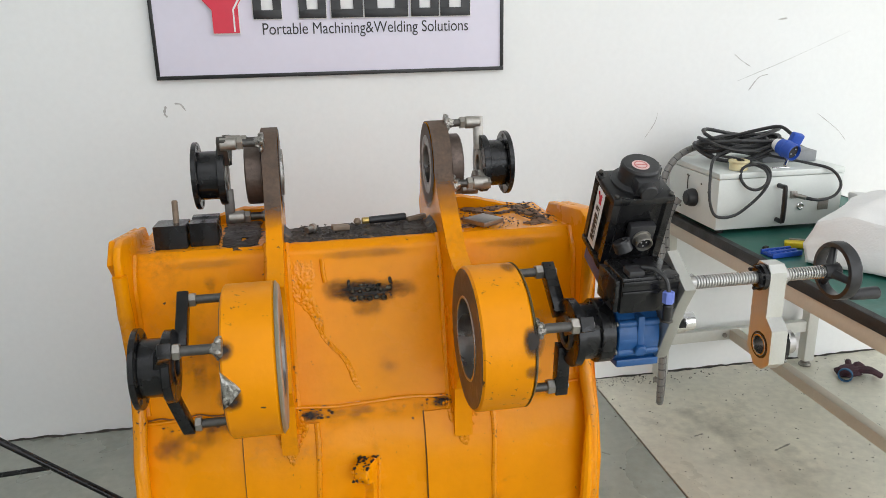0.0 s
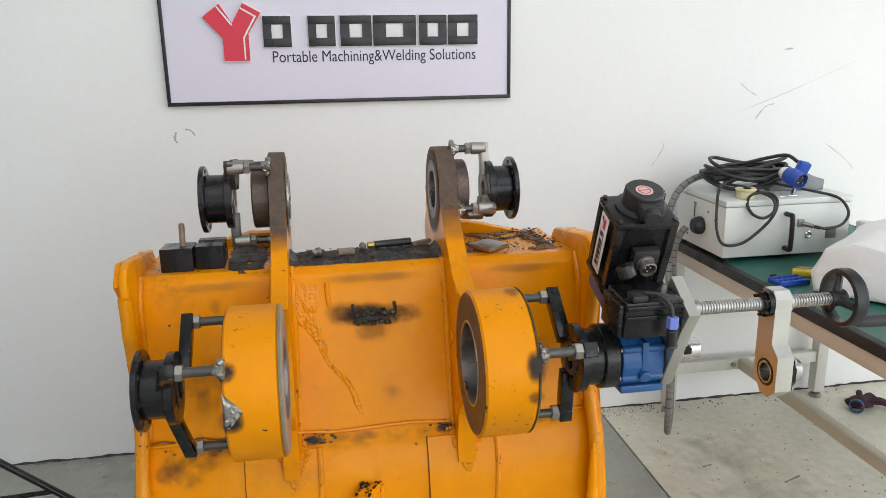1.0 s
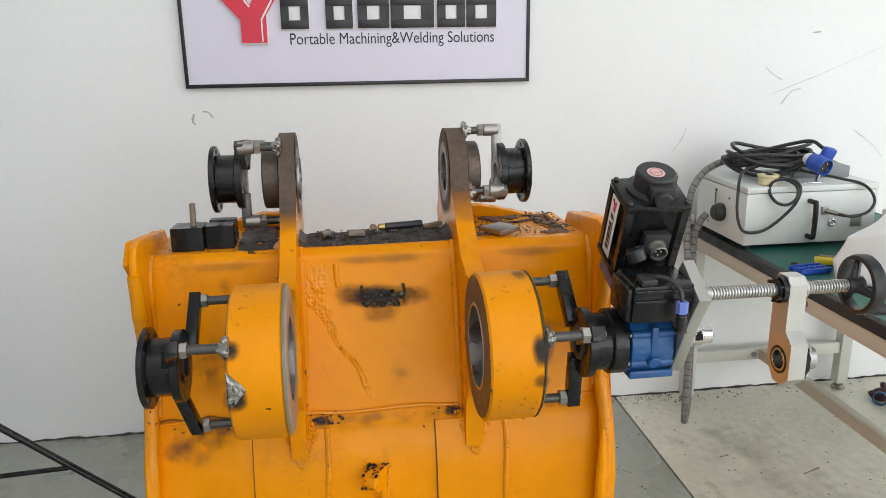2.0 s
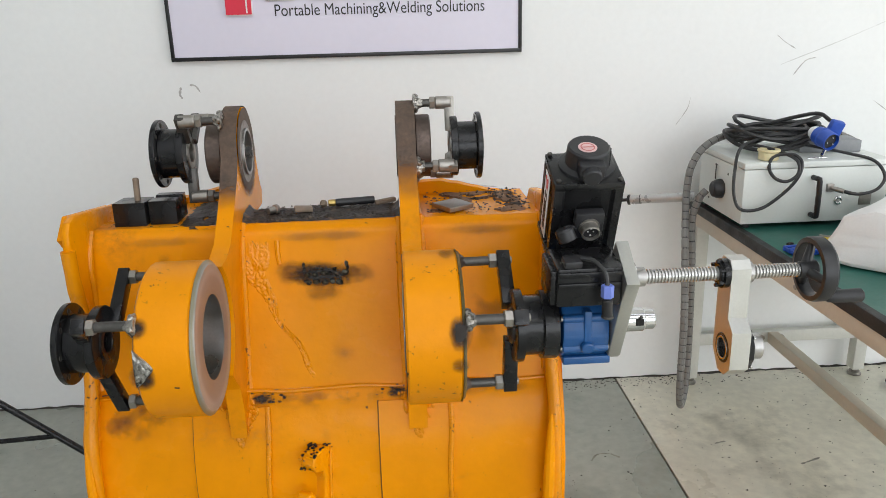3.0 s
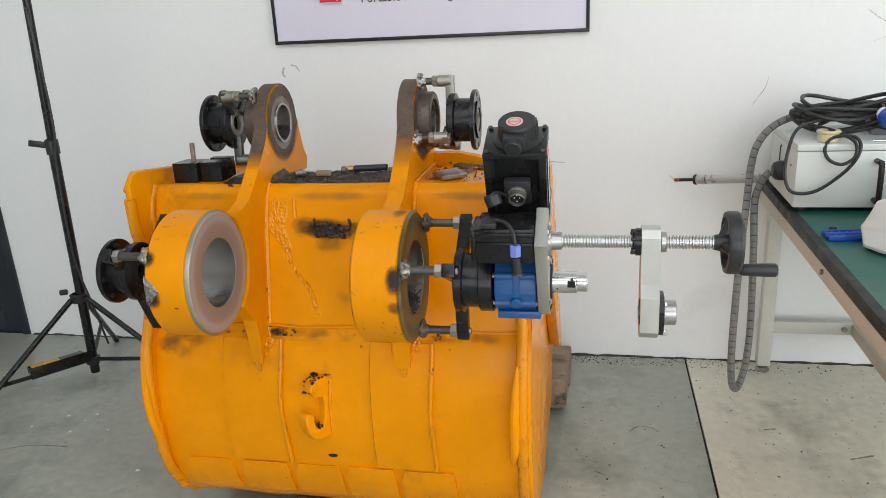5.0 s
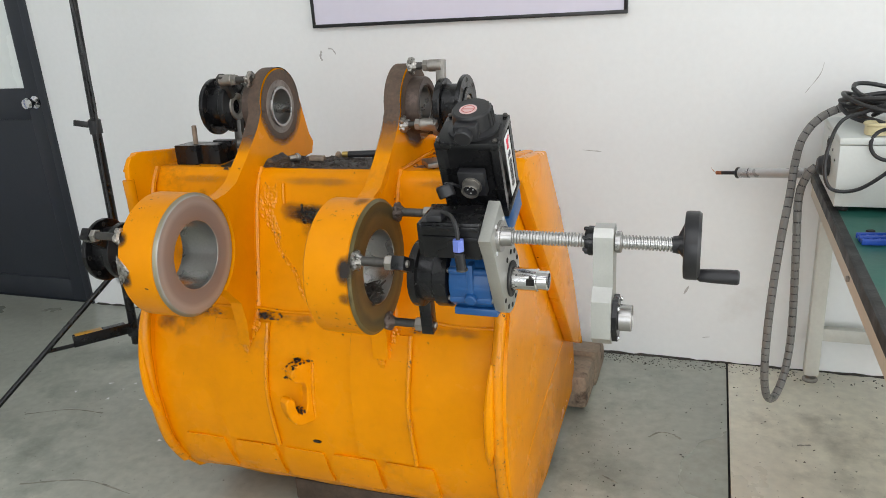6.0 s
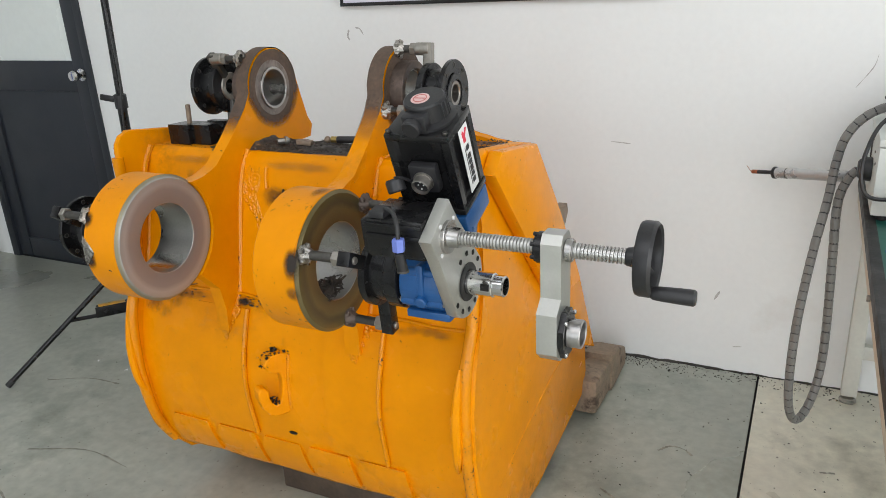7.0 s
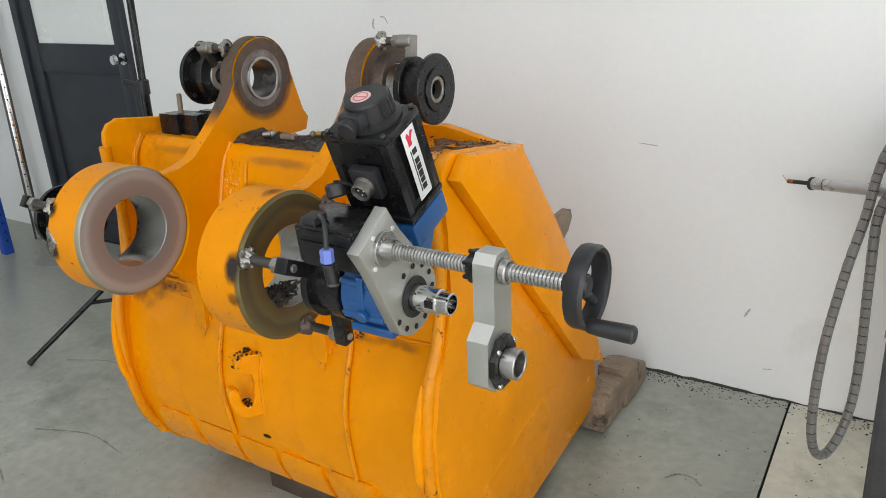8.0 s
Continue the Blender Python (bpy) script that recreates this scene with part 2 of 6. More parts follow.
def part(name, bm, material, parent=None, label="", smooth=True):
    finish(bm, smooth)
    o = ORIGIN.get(parent.name, Vector()) if parent else Vector()
    me = bpy.data.meshes.new(name)
    bmesh.ops.translate(bm, vec=-o, verts=bm.verts[:])
    bm.to_mesh(me)
    bm.free()
    me.materials.append(material)
    ob = new(name, me)
    ob.parent = parent
    ORIGIN[ob.name] = o
    if label:
        tagged(ob, label)
    return ob


def thing(name, at, label, category, group=""):
    ob = new(name)
    ob.location = at
    ob.empty_display_size = 0.05
    ORIGIN[ob.name] = Vector(at)
    return tagged(ob, label, category, group)


def solo(name, bm, material, label, category="", group="", kind="", smooth=True):
    return tagged(part(name, bm, material, None, "", smooth), label, category, group, kind)


def box(x0, x1, y0, y1, z0, z1, bevel=0.0, bm=None, seg=2):
    own = bmesh.new()
    bmesh.ops.create_cube(own, size=1)
    for v in own.verts:
        v.co = Vector(((x0 + x1) / 2 + v.co.x * (x1 - x0), (y0 + y1) / 2 + v.co.y * (y1 - y0), (z0 + z1) / 2 + v.co.z * (z1 - z0)))
    if bevel:
        bmesh.ops.bevel(own, geom=own.edges[:], offset=bevel, segments=seg, affect='EDGES', profile=0.5)
    return merge(bm, own)


def merge(bm, own):
    if bm is None:
        return own
    me = bpy.data.meshes.new("tmp")
    own.to_mesh(me)
    own.free()
    bm.from_mesh(me)
    bpy.data.meshes.remove(me)
    return bm


def turned(bm, m):
    bmesh.ops.transform(bm, matrix=m, verts=bm.verts[:])
    return bm


def lathe(p0, axis, rows, seg=40, bm=None, closed=True):
    """A turned body: rows of (distance along the axis, radius)."""
    own = bmesh.new()
    a = Vector(axis).normalized()
    u = a.orthogonal().normalized()
    w = a.cross(u)
    rings = []
    for d, r in rows:
        if r <= 1e-6:
            rings.append([own.verts.new(Vector(p0) + a * d)])
        else:
            rings.append([own.verts.new(Vector(p0) + a * d + (u * math.cos(2 * math.pi * k / seg) + w * math.sin(2 * math.pi * k / seg)) * r) for k in range(seg)])
    for A, B in zip(rings, rings[1:]):
        for k in range(seg):
            q = (k + 1) % seg
            if len(A) == 1 and len(B) == 1:
                continue
            if len(A) == 1:
                own.faces.new((A[0], B[k], B[q]))
            elif len(B) == 1:
                own.faces.new((A[k], B[0], A[q]))
            else:
                own.faces.new((A[k], B[k], B[q], A[q]))
    return merge(bm, own)


def rod(p0, p1, r, seg=16, bm=None, r2=None):
    d = Vector(p1) - Vector(p0)
    n = d.length
    r2 = r if r2 is None else r2
    c = min(0.002, n * 0.2, r * 0.3)
    return lathe(p0, d, [(0, 0), (0, r - c), (c, r), (n - c, r2), (n, r2 - c), (n, 0)], seg, bm)


def hexa(p0, p1, r, bm=None):
    d = Vector(p1) - Vector(p0)
    n = d.length
    return lathe(p0, d, [(0, 0), (0, r * 0.9), (r * 0.1, r), (n - r * 0.1, r), (n, r * 0.9), (n, 0)], 6, bm)


def sleeve(p0, axis, length, r, ri, seg=48, c=0.003, bm=None):
    """A ring with a through bore."""
    return lathe(p0, axis, [(c, ri), (0, ri + c), (0, r - c), (c, r), (length - c, r), (length, r - c), (length, ri + c), (length - c, ri), (c, ri)], seg, bm)


def prism(points, x0, x1, bevel=0.0, bm=None):
    """A plate whose outline lies in the y-z plane."""
    own = bmesh.new()
    a = [own.verts.new((x0, y, z)) for y, z in points]
    b = [own.verts.new((x1, y, z)) for y, z in points]
    own.faces.new(a)
    own.faces.new(b[::-1])
    for k in range(len(a)):
        q = (k + 1) % len(a)
        own.faces.new((a[k], a[q], b[q], b[k]))
    if bevel:
        edges = [e for e in own.edges if abs(e.verts[0].co.x - e.verts[1].co.x) < 1e-6]
        bmesh.ops.bevel(own, geom=edges, offset=bevel, segments=2, affect='EDGES', profile=0.5)
    return merge(bm, own)


def smoothed(points, n=6, closed=False):
    """Points along a smooth line through the given ones."""
    P = [Vector(p) for p in points]
    out = []
    for i in range(len(P) - 1):
        a, b = P[i], P[i + 1]
        pa = P[i - 1] if i else a * 2 - b
        pb = P[i + 2] if i + 2 < len(P) else b * 2 - a
        for k in range(n):
            t = k / n
            out.append(0.5 * ((2 * a) + (b - pa) * t + (2 * pa - 5 * a + 4 * b - pb) * t * t + (3 * a - pa - 3 * b + pb) * t ** 3))
    out.append(P[-1])
    return out


def pipe(points, r, seg=10, bm=None, n=6, wave=None):
    """A cable or bent bar along a smooth line."""
    own = bmesh.new()
    pts = smoothed(points, n) if n > 1 else [Vector(p) for p in points]
    last = None
    up = None
    for i, p in enumerate(pts):
        d = (pts[min(i + 1, len(pts) - 1)] - pts[max(i - 1, 0)]).normalized()
        up = d.orthogonal().normalized() if up is None else (up - d * up.dot(d)).normalized()
        w = d.cross(up)
        rr = r * (wave(i) if wave else 1)
        ring = [own.verts.new(p + (up * math.cos(2 * math.pi * k / seg) + w * math.sin(2 * math.pi * k / seg)) * rr) for k in range(seg)]
        if last:
            for k in range(seg):
                q = (k + 1) % seg
                own.faces.new((last[k], ring[k], ring[q], last[q]))
        else:
            own.faces.new(ring[::-1])
        last = ring
    own.faces.new(last)
    return merge(bm, own)


def blob(c, r, squash=(1, 1, 1), rough=0.25, sub=3, bm=None, freq=60):
    """A knobbly lump, for weld and dirt."""
    own = bmesh.new()
    bmesh.ops.create_icosphere(own, subdivisions=sub, radius=1)
    for v in own.verts:
        k = 1 + rough * noise.noise(Vector(c) * 31 + v.co * r * freq * 2) + rough * 0.6 * noise.noise(Vector(c) * 17 + v.co * r * freq * 6)
        v.co = Vector(c) + Vector((v.co.x * squash[0], v.co.y * squash[1], v.co.z * squash[2])) * r * k
    return merge(bm, own)


def crumbs(spots, bm=None):
    """Small angular chips at (x, y, z, size)."""
    own = bm or bmesh.new()
    for x, y, z, s in spots:
        a = random.random() * 6.3
        pts = []
        for k in range(3):
            b = a + k * 2.1 + random.uniform(-0.4, 0.4)
            pts.append(own.verts.new((x + s * math.cos(b) * random.uniform(0.5, 1), y + s * math.sin(b) * random.uniform(0.5, 1), z + 0.0004)))
        top = own.verts.new((x, y, z + s * random.uniform(0.35, 0.8)))
        own.faces.new(pts)
        for k in range(3):
            own.faces.new((pts[k], pts[(k + 1) % 3], top))
    return own


def rng(a, b):
    return random.uniform(a, b)

# ---- setting ----
WY = 2.872
X0, X1, Y0, ZC = -3.6, 4.3, -4.0, 3.9


def wall(name, x0, x1, y0, y1, z0, z1, label):
    return solo(name, box(x0, x1, y0, y1, z0, z1), WALL, label, "wall", kind="structure", smooth=False)


floor = thing("floor", (0, 0, 0), "grey-green concrete floor with a dark sawn joint, stained", "floor")
tagged(floor, kind="structure")
part("slab_bed", box(X0, X1, Y0, WY + 0.1, -0.2, -0.012), JOINT, floor)
part("slab", box(X0, 1.4125, Y0, WY, -0.011, 0.0, 0.0015), CONCRETE, floor)
part("slab", box(1.4195, X1, Y0, WY, -0.011, 0.0, 0.0015), CONCRETE2, floor)

# back wall with the doorway
DX0, DX1, DZ = -2.60, -1.655, 2.12
back = thing("wall_north", (0, WY, 0), "white painted plaster wall with scuffs and scratches", "wall")
tagged(back, kind="structure")
part("wall_panel", box(DX1, X1, WY, WY + 0.2, 0.0, ZC), WALL, back, smooth=False)
part("wall_panel", box(X0, DX0, WY, WY + 0.2, 0.0, ZC), WALL, back, smooth=False)
part("wall_panel", box(DX0, DX1, WY, WY + 0.2, DZ, ZC), WALL, back, smooth=False)
wall("wall_west", X0 - 0.2, X0, Y0, WY + 0.2, 0, ZC, "white painted side wall")
# east wall with a high window band, south wall with the gate, ceiling with a skylight
east = thing("wall_east", (X1, 0, 0), "white painted wall with high window band and open doorway", "wall")
tagged(east, kind="structure")
part("wall_panel", box(X1, X1 + 0.2, Y0, -0.65, 0, 2.15), WALL, east, smooth=False)
part("wall_panel", box(X1, X1 + 0.2, 1.35, WY + 0.2, 0, 2.15), WALL, east, smooth=False)
part("wall_panel", box(X1, X1 + 0.2, Y0, WY + 0.2, 3.55, ZC), WALL, east, smooth=False)
part("wall_panel", box(X1, X1 + 0.2, Y0, -2.9, 2.15, 3.55), WALL, east, smooth=False)
part("wall_panel", box(X1, X1 + 0.2, 1.1, WY + 0.2, 2.15, 3.55), WALL, east, smooth=False)
south = thing("wall_south", (0, Y0, 0), "white painted wall with a wide open gate", "wall")
tagged(south, kind="structure")
part("wall_panel", box(X0, -0.35, Y0 - 0.2, Y0, 0, ZC), WALL, south, smooth=False)
part("wall_panel", box(4.15, X1, Y0 - 0.2, Y0, 0, ZC), WALL, south, smooth=False)
part("wall_panel", box(-0.35, 4.15, Y0 - 0.2, Y0, 3.3, ZC), WALL, south, smooth=False)
bm = box(X0 - 0.2, -1.1, Y0 - 0.2, WY + 0.2, ZC, ZC + 0.2)
box(2.7, X1 + 0.2, Y0 - 0.2, WY + 0.2, ZC, ZC + 0.2, bm=bm)
box(-1.1, 2.7, Y0 - 0.2, -2.2, ZC, ZC + 0.2, bm=bm)
box(-1.1, 2.7, 0.5, WY + 0.2, ZC, ZC + 0.2, bm=bm)
solo("ceiling", bm, WALL, "white ceiling with a skylight opening", "ceiling", kind="structure", smooth=False)
bm = box(-40, 40, -60, Y0 - 0.2, -0.25, -0.03)
box(X1 + 0.2, 40, Y0 - 0.2, 40, -0.25, -0.03, bm=bm)
solo("ground", bm, CONCRETE, "concrete yard outside the gate", "ground", kind="structure", smooth=False)

# rubbed plaster edge and dirt along the foot of the wall
random.seed(5)
bm = bmesh.new()
xs = [DX1 + 0.02 + k * 0.03 for k in range(190)]
prev = None
for x in xs:
    h, d = rng(0.001, 0.007), rng(0.004, 0.014)
    row = [bm.verts.new((x, WY - d, 0.0005)), bm.verts.new((x, WY - d * 0.4, h)), bm.verts.new((x, WY - 0.0005, h * 1.2))]
    if prev:
        for k in range(2):
            bm.faces.new((prev[k], row[k], row[k + 1], prev[k + 1]))
    prev = row
solo("trim", bm, SKIRT, "dark dirt line along the wall foot", "dirt line", kind="structure")

# scuffs and scratches on the wall
def scuff(pts, w):
    b = bmesh.new()
    P = smoothed([(x, WY - 0.0012, z) for x, z in pts], 5)
    last = None
    for i, p in enumerate(P):
        d = (P[min(i + 1, len(P) - 1)] - P[max(i - 1, 0)]).normalized()
        nrm = Vector((-d.z, 0, d.x)) * w * rng(0.3, 1.0) * (0.25 if i in (0, len(P) - 1) else 1)
        row = (b.verts.new(p - nrm), b.verts.new(p + nrm))
        if last:
            b.faces.new((last[0], last[1], row[1], row[0]))
        last = row
    return part("scratch", b, SCUFF, back)


SCUFF = mat("grey_scuff", (0.50, 0.49, 0.47), 0.8, 0, 0.2, 30, 90, 0.1)
for pts, w in (([(-0.155, 1.232), (-0.135, 1.228), (-0.12, 1.205)], 0.004), ([(-0.185, 1.225), (-0.192, 1.2), (-0.184, 1.185)], 0.006),
               ([(1.955, 1.345), (1.99, 1.318), (2.03, 1.295)], 0.0022), ([(2.03, 1.20), (2.07, 1.25), (2.11, 1.262)], 0.003),
               ([(2.13, 1.47), (2.17, 1.475)], 0.004), ([(1.98, 1.24), (2.2, 1.32), (2.45, 1.42)], 0.0012),
               ([(1.60, 1.03), (1.64, 1.09), (1.65, 1.13)], 0.002), ([(2.35, 1.10), (2.45, 1.03), (2.5, 0.98)], 0.002),
               ([(1.245, 0.275), (1.262, 0.31)], 0.005), ([(0.86, 0.83), (0.93, 0.825)], 0.0025), ([(1.32, 0.10), (1.35, 0.105)], 0.004)):
    scuff(pts, w)

# ---- sign ----
sign = thing("wall_sign", (0.409, WY, 1.56), "pale framed company sign board with raised emblem and tagline", "sign")
SY = WY - 0.018
part("board", box(-0.192, 1.010, SY, WY - 0.002, 1.321, 1.80), SIGNW, sign)
for k, b in enumerate(((-0.200, 1.018, 1.313, 1.326), (-0.200, 1.018, 1.795, 1.808))):
    part("frame_bar", box(b[0], b[1], SY - 0.006, WY - 0.001, b[2], b[3], 0.0015), SIGNB, sign)
for b in ((-0.2, -0.188), (1.006, 1.018)):
    part("frame_bar", box(b[0], b[1], SY - 0.0055, WY - 0.0015, 1.326, 1.795, 0.0015), SIGNB, sign)


def flat(points, y0, y1, bevel=0.0):
    """A raised shape whose outline lies on the wall."""
    b = bmesh.new()
    a = [b.verts.new((x, y0, z)) for x, z in points]
    c = [b.verts.new((x, y1, z)) for x, z in points]
    b.faces.new(a)
    b.faces.new(c[::-1])
    for k in range(len(a)):
        q = (k + 1) % len(a)
        b.faces.new((a[k], a[q], c[q], c[k]))
    return b


ex, ez = -0.058, 1.463
emblem = [(0.062, 0), (0.148, 0), (0.148, 0.09), (0.193, 0.158), (0.135, 0.19), (0.096, 0.125), (0.057, 0.188), (0.0, 0.145), (0.062, 0.075)]
part("emblem_backing", flat([(ex + (x - 0.098) * 1.05 + 0.098, ez + (z - 0.09) * 1.05 + 0.09) for x, z in emblem], SY - 0.010, SY), WHITEP, sign)
part("emblem", flat([(ex + x, ez + z) for x, z in emblem], SY - 0.016, SY - 0.010), RED, sign, "red forked emblem")
part("emblem_line", flat([(ex + x, ez + z) for x, z in ((0.130, 0.004), (0.135, 0.004), (0.135, 0.075), (0.178, 0.147), (0.128, 0.176), (0.125, 0.172), (0.170, 0.145), (0.130, 0.078))], SY - 0.0175, SY - 0.0155), WHITEP, sign)
part("emblem_line", flat([(ex + x, ez + z) for x, z in ((0.046, 0.178), (0.050, 0.181), (0.098, 0.120), (0.092, 0.117))], SY - 0.0175, SY - 0.0155), WHITEP, sign)
# company name as plain dark blocks
for x0, x1 in ((0.139, 0.234), (0.292, 0.385), (0.402, 0.512), (0.517, 0.670), (0.681, 0.780), (0.785, 0.893)):
    w = x1 - x0
    part("letter_backing", box(x0 - 0.003, x1 + 0.003, SY - 0.008, SY, 1.504 , 1.613, 0.002), WHITEP, sign)
    part("letter_block", box(x0, x1, SY - 0.013, SY - 0.008, 1.507, 1.536, 0.002), BLACKP, sign)
    part("letter_block", box(x0, x1, SY - 0.013, SY - 0.008, 1.582, 1.610, 0.002), BLACKP, sign)
    part("letter_block", box(x0, x0 + w * 0.3, SY - 0.0125, SY - 0.008, 1.535, 1.583), BLACKP, sign)
    part("letter_block", box(x0 + w * 0.7, x1, SY - 0.0125, SY - 0.008, 1.535, 1.583), BLACKP, sign)


def words(text, width, m, material, parent, name="lettering", depth=0.0004):
    cu = bpy.data.curves.new("text", 'FONT')
    cu.body = text
    cu.size = 1.0
    tmp = bpy.data.objects.new("text", cu)
    scene.collection.objects.link(tmp)
    bpy.context.view_layer.update()
    me = bpy.data.meshes.new_from_object(tmp.evaluated_get(bpy.context.evaluated_depsgraph_get()))
    bpy.data.objects.remove(tmp)
    b = bmesh.new()
    b.from_mesh(me)
    bpy.data.meshes.remove(me)
    xs = [v.co.x for v in b.verts]
    s = width / (max(xs) - min(xs))
    bmesh.ops.scale(b, vec=(s, s, s), verts=b.verts[:])
    bmesh.ops.translate(b, vec=(-min(xs) * s, 0, 0), verts=b.verts[:])
    left, letters = set(b.verts), []
    while left:
        todo, isle = [left.pop()], []
        while todo:
            v = todo.pop()
            isle.append(v)
            for e in v.link_edges:
                w = e.other_vert(v)
                if w in left:
                    left.remove(w)
                    todo.append(w)
        lo, hi = min(v.co.x for v in isle), max(v.co.x for v in isle)
        home = next((q for q in letters if lo < q[1] - 0.001 and hi > q[0] + 0.001), None)
        if home:
            home[0], home[1] = min(lo, home[0]), max(hi, home[1])
            home[2].extend(isle)
        else:
            letters.append([lo, hi, isle])
    for lo, hi, verts in sorted(letters, key=lambda q: q[0]):
        one, twin = bmesh.new(), {}
        for v in verts:
            twin[v] = one.verts.new(m @ v.co)
        for f in {f for v in verts for f in v.link_faces}:
            one.faces.new([twin[v] for v in f.verts])
        part(name, one, material, parent, smooth=False)
    b.free()


words("Portable Machining&Welding Solutions", 0.721, pose(0.166, SY - 0.0015, 1.4555, 90) @ Matrix.Diagonal((1, 1.2, 1, 1)), BLACKP, sign, "tagline_letter")

# ---- door ----
door = thing("door_1", (-2.12, WY, 0), "dark slate framed door with a frosted glass upper pane", "door")
tagged(door, kind="structure")
part("frame", box(DX0, DX0 + 0.055, WY - 0.012, WY + 0.12, 0, DZ, 0.003), DOORP, door)
part("frame", box(DX1 - 0.04, DX1, WY - 0.012, WY + 0.12, 0, DZ, 0.003), DOORP, door)
part("frame", box(DX0 + 0.055, DX1 - 0.04, WY - 0.012, WY + 0.12, DZ - 0.05, DZ, 0.003), DOORP, door)
part("stile", box(DX0 + 0.06, DX0 + 0.15, WY + 0.002, WY + 0.045, 0.008, DZ - 0.055, 0.003), DOORP, door)
part("stile", box(DX1 - 0.135, DX1 - 0.045, WY + 0.002, WY + 0.045, 0.008, DZ - 0.055, 0.003), DOORP, door)
part("rail", box(DX0 + 0.15, DX1 - 0.135, WY + 0.004, WY + 0.045, 0.95, 1.10, 0.003), DOORP, door)
part("rail", box(DX0 + 0.15, DX1 - 0.135, WY + 0.004, WY + 0.045, 0.008, 0.12, 0.003), DOORP, door)
part("rail", box(DX0 + 0.15, DX1 - 0.135, WY + 0.004, WY + 0.045, DZ - 0.15, DZ - 0.055, 0.003), DOORP, door)
part("panel", box(DX0 + 0.15, DX1 - 0.135, WY + 0.016, WY + 0.04, 0.12, 0.95), DOORP, door)
part("pane", box(DX0 + 0.15, DX1 - 0.135, WY + 0.018, WY + 0.03, 1.10, DZ - 0.15), GLASS, door, "frosted pale pane")
part("knob", lathe((-1.735, WY + 0.002, 1.035), (0, -1, 0), [(0, 0), (0, 0.031), (0.006, 0.030), (0.01, 0.013), (0.028, 0.012), (0.036, 0.024), (0.052, 0.027), (0.064, 0.022), (0.066, 0)], 28), CHROME, door, "brushed steel round knob")

# things standing past the door
rail = thing("steel_rail", (-2.64, 2.74, 0), "long bright steel rail with a row of holes, leaning", "steel rail")
ra, rb = Vector((-2.635, 2.735, 0.002)), Vector((-2.80, 2.848, 1.62))
rd = (rb - ra).normalized()
face = (Vector((1.0, -0.55, 0)) - rd * rd.dot(Vector((1.0, -0.55, 0)))).normalized()
rm = Matrix((rd.cross(face), -face, rd)).transposed().to_4x4()
rm.translation = ra
length = (rb - ra).length
part("rail_body", turned(box(-0.024, 0.024, -0.014, 0.014, 0, length, 0.003), rm), DARKSTEEL, rail)
part("rail_face", turned(box(-0.013, 0.013, -0.020, -0.0135, 0, length, 0.003), rm), CHROME, rail, "polished rail face")
for k in range(22):
    part("bolt_hole", turned(rod((0, -0.0205, 0.03 + k * 0.07), (0, -0.0195, 0.03 + k * 0.07), 0.0045, 12), rm), SOOT, rail)
post = thing("shelf_upright", (-2.52, 2.3, 0), "blue perforated steel shelf upright", "shelving")
part("post", box(-2.59, -2.54, 2.48, 2.53, 0, 1.9, 0.003), BLUEP, post)
part("post", box(-2.59, -2.54, 2.06, 2.11, 0, 1.9, 0.003), BLUEP, post)
for k in range(14):
    part("slot", rod((-2.5405, 2.505, 0.08 + k * 0.05), (-2.5385, 2.505, 0.08 + k * 0.05), 0.007, 10), BLACKP, post)
part("beam", box(-2.59, -2.55, 2.11, 2.48, 0.30, 0.36, 0.002), RED, post, "red steel beam")

# ---- excavator bucket ----
bucket = thing("excavator_bucket", (0.4, 1.9, 0), "orange painted excavator bucket, welded and scorched, on timber", "excavator bucket")


def sheet(profile, x0, x1, nx, t, amp=0.0015, seed=0.0):
    """A bent plate of thickness t; the profile runs in the y-z plane."""
    b = bmesh.new()
    P = [Vector((0, y, z)) for y, z in profile]
    N = []
    for i in range(len(P)):
        d = P[min(i + 1, len(P) - 1)] - P[max(i - 1, 0)]
        N.append(Vector((0, d.z, -d.y)).normalized())
    outer, inner = [], []
    for k in range(nx + 1):
        x = x0 + (x1 - x0) * k / nx
        ro, ri = [], []
        for p, nn in zip(P, N):
            q = Vector((x, p.y, p.z))
            a = noise.noise(q * 7 + Vector((seed, 0, 0))) * amp + noise.noise(q * 25) * amp * 0.3
            ro.append(b.verts.new(q + nn * a))
            ri.append(b.verts.new(q + nn * t))
        outer.append(ro)
        inner.append(ri)
    m = len(P)
    for k in range(nx):
        for i in range(m - 1):
            b.faces.new((outer[k][i], outer[k][i + 1], outer[k + 1][i + 1], outer[k + 1][i]))
            b.faces.new((inner[k][i], inner[k + 1][i], inner[k + 1][i + 1], inner[k][i + 1]))
        b.faces.new((outer[k][0], outer[k + 1][0], inner[k + 1][0], inner[k][0]))
        b.faces.new((outer[k][-1], inner[k][-1], inner[k + 1][-1], outer[k + 1][-1]))
    for k in (0, nx):
        for i in range(m - 1):
            b.faces.new((outer[k][i], inner[k][i], inner[k][i + 1], outer[k][i + 1]))
    return b


def line(points, n=5):
    return [(p.y, p.z) for p in smoothed([(0, y, z) for y, z in points], n)]


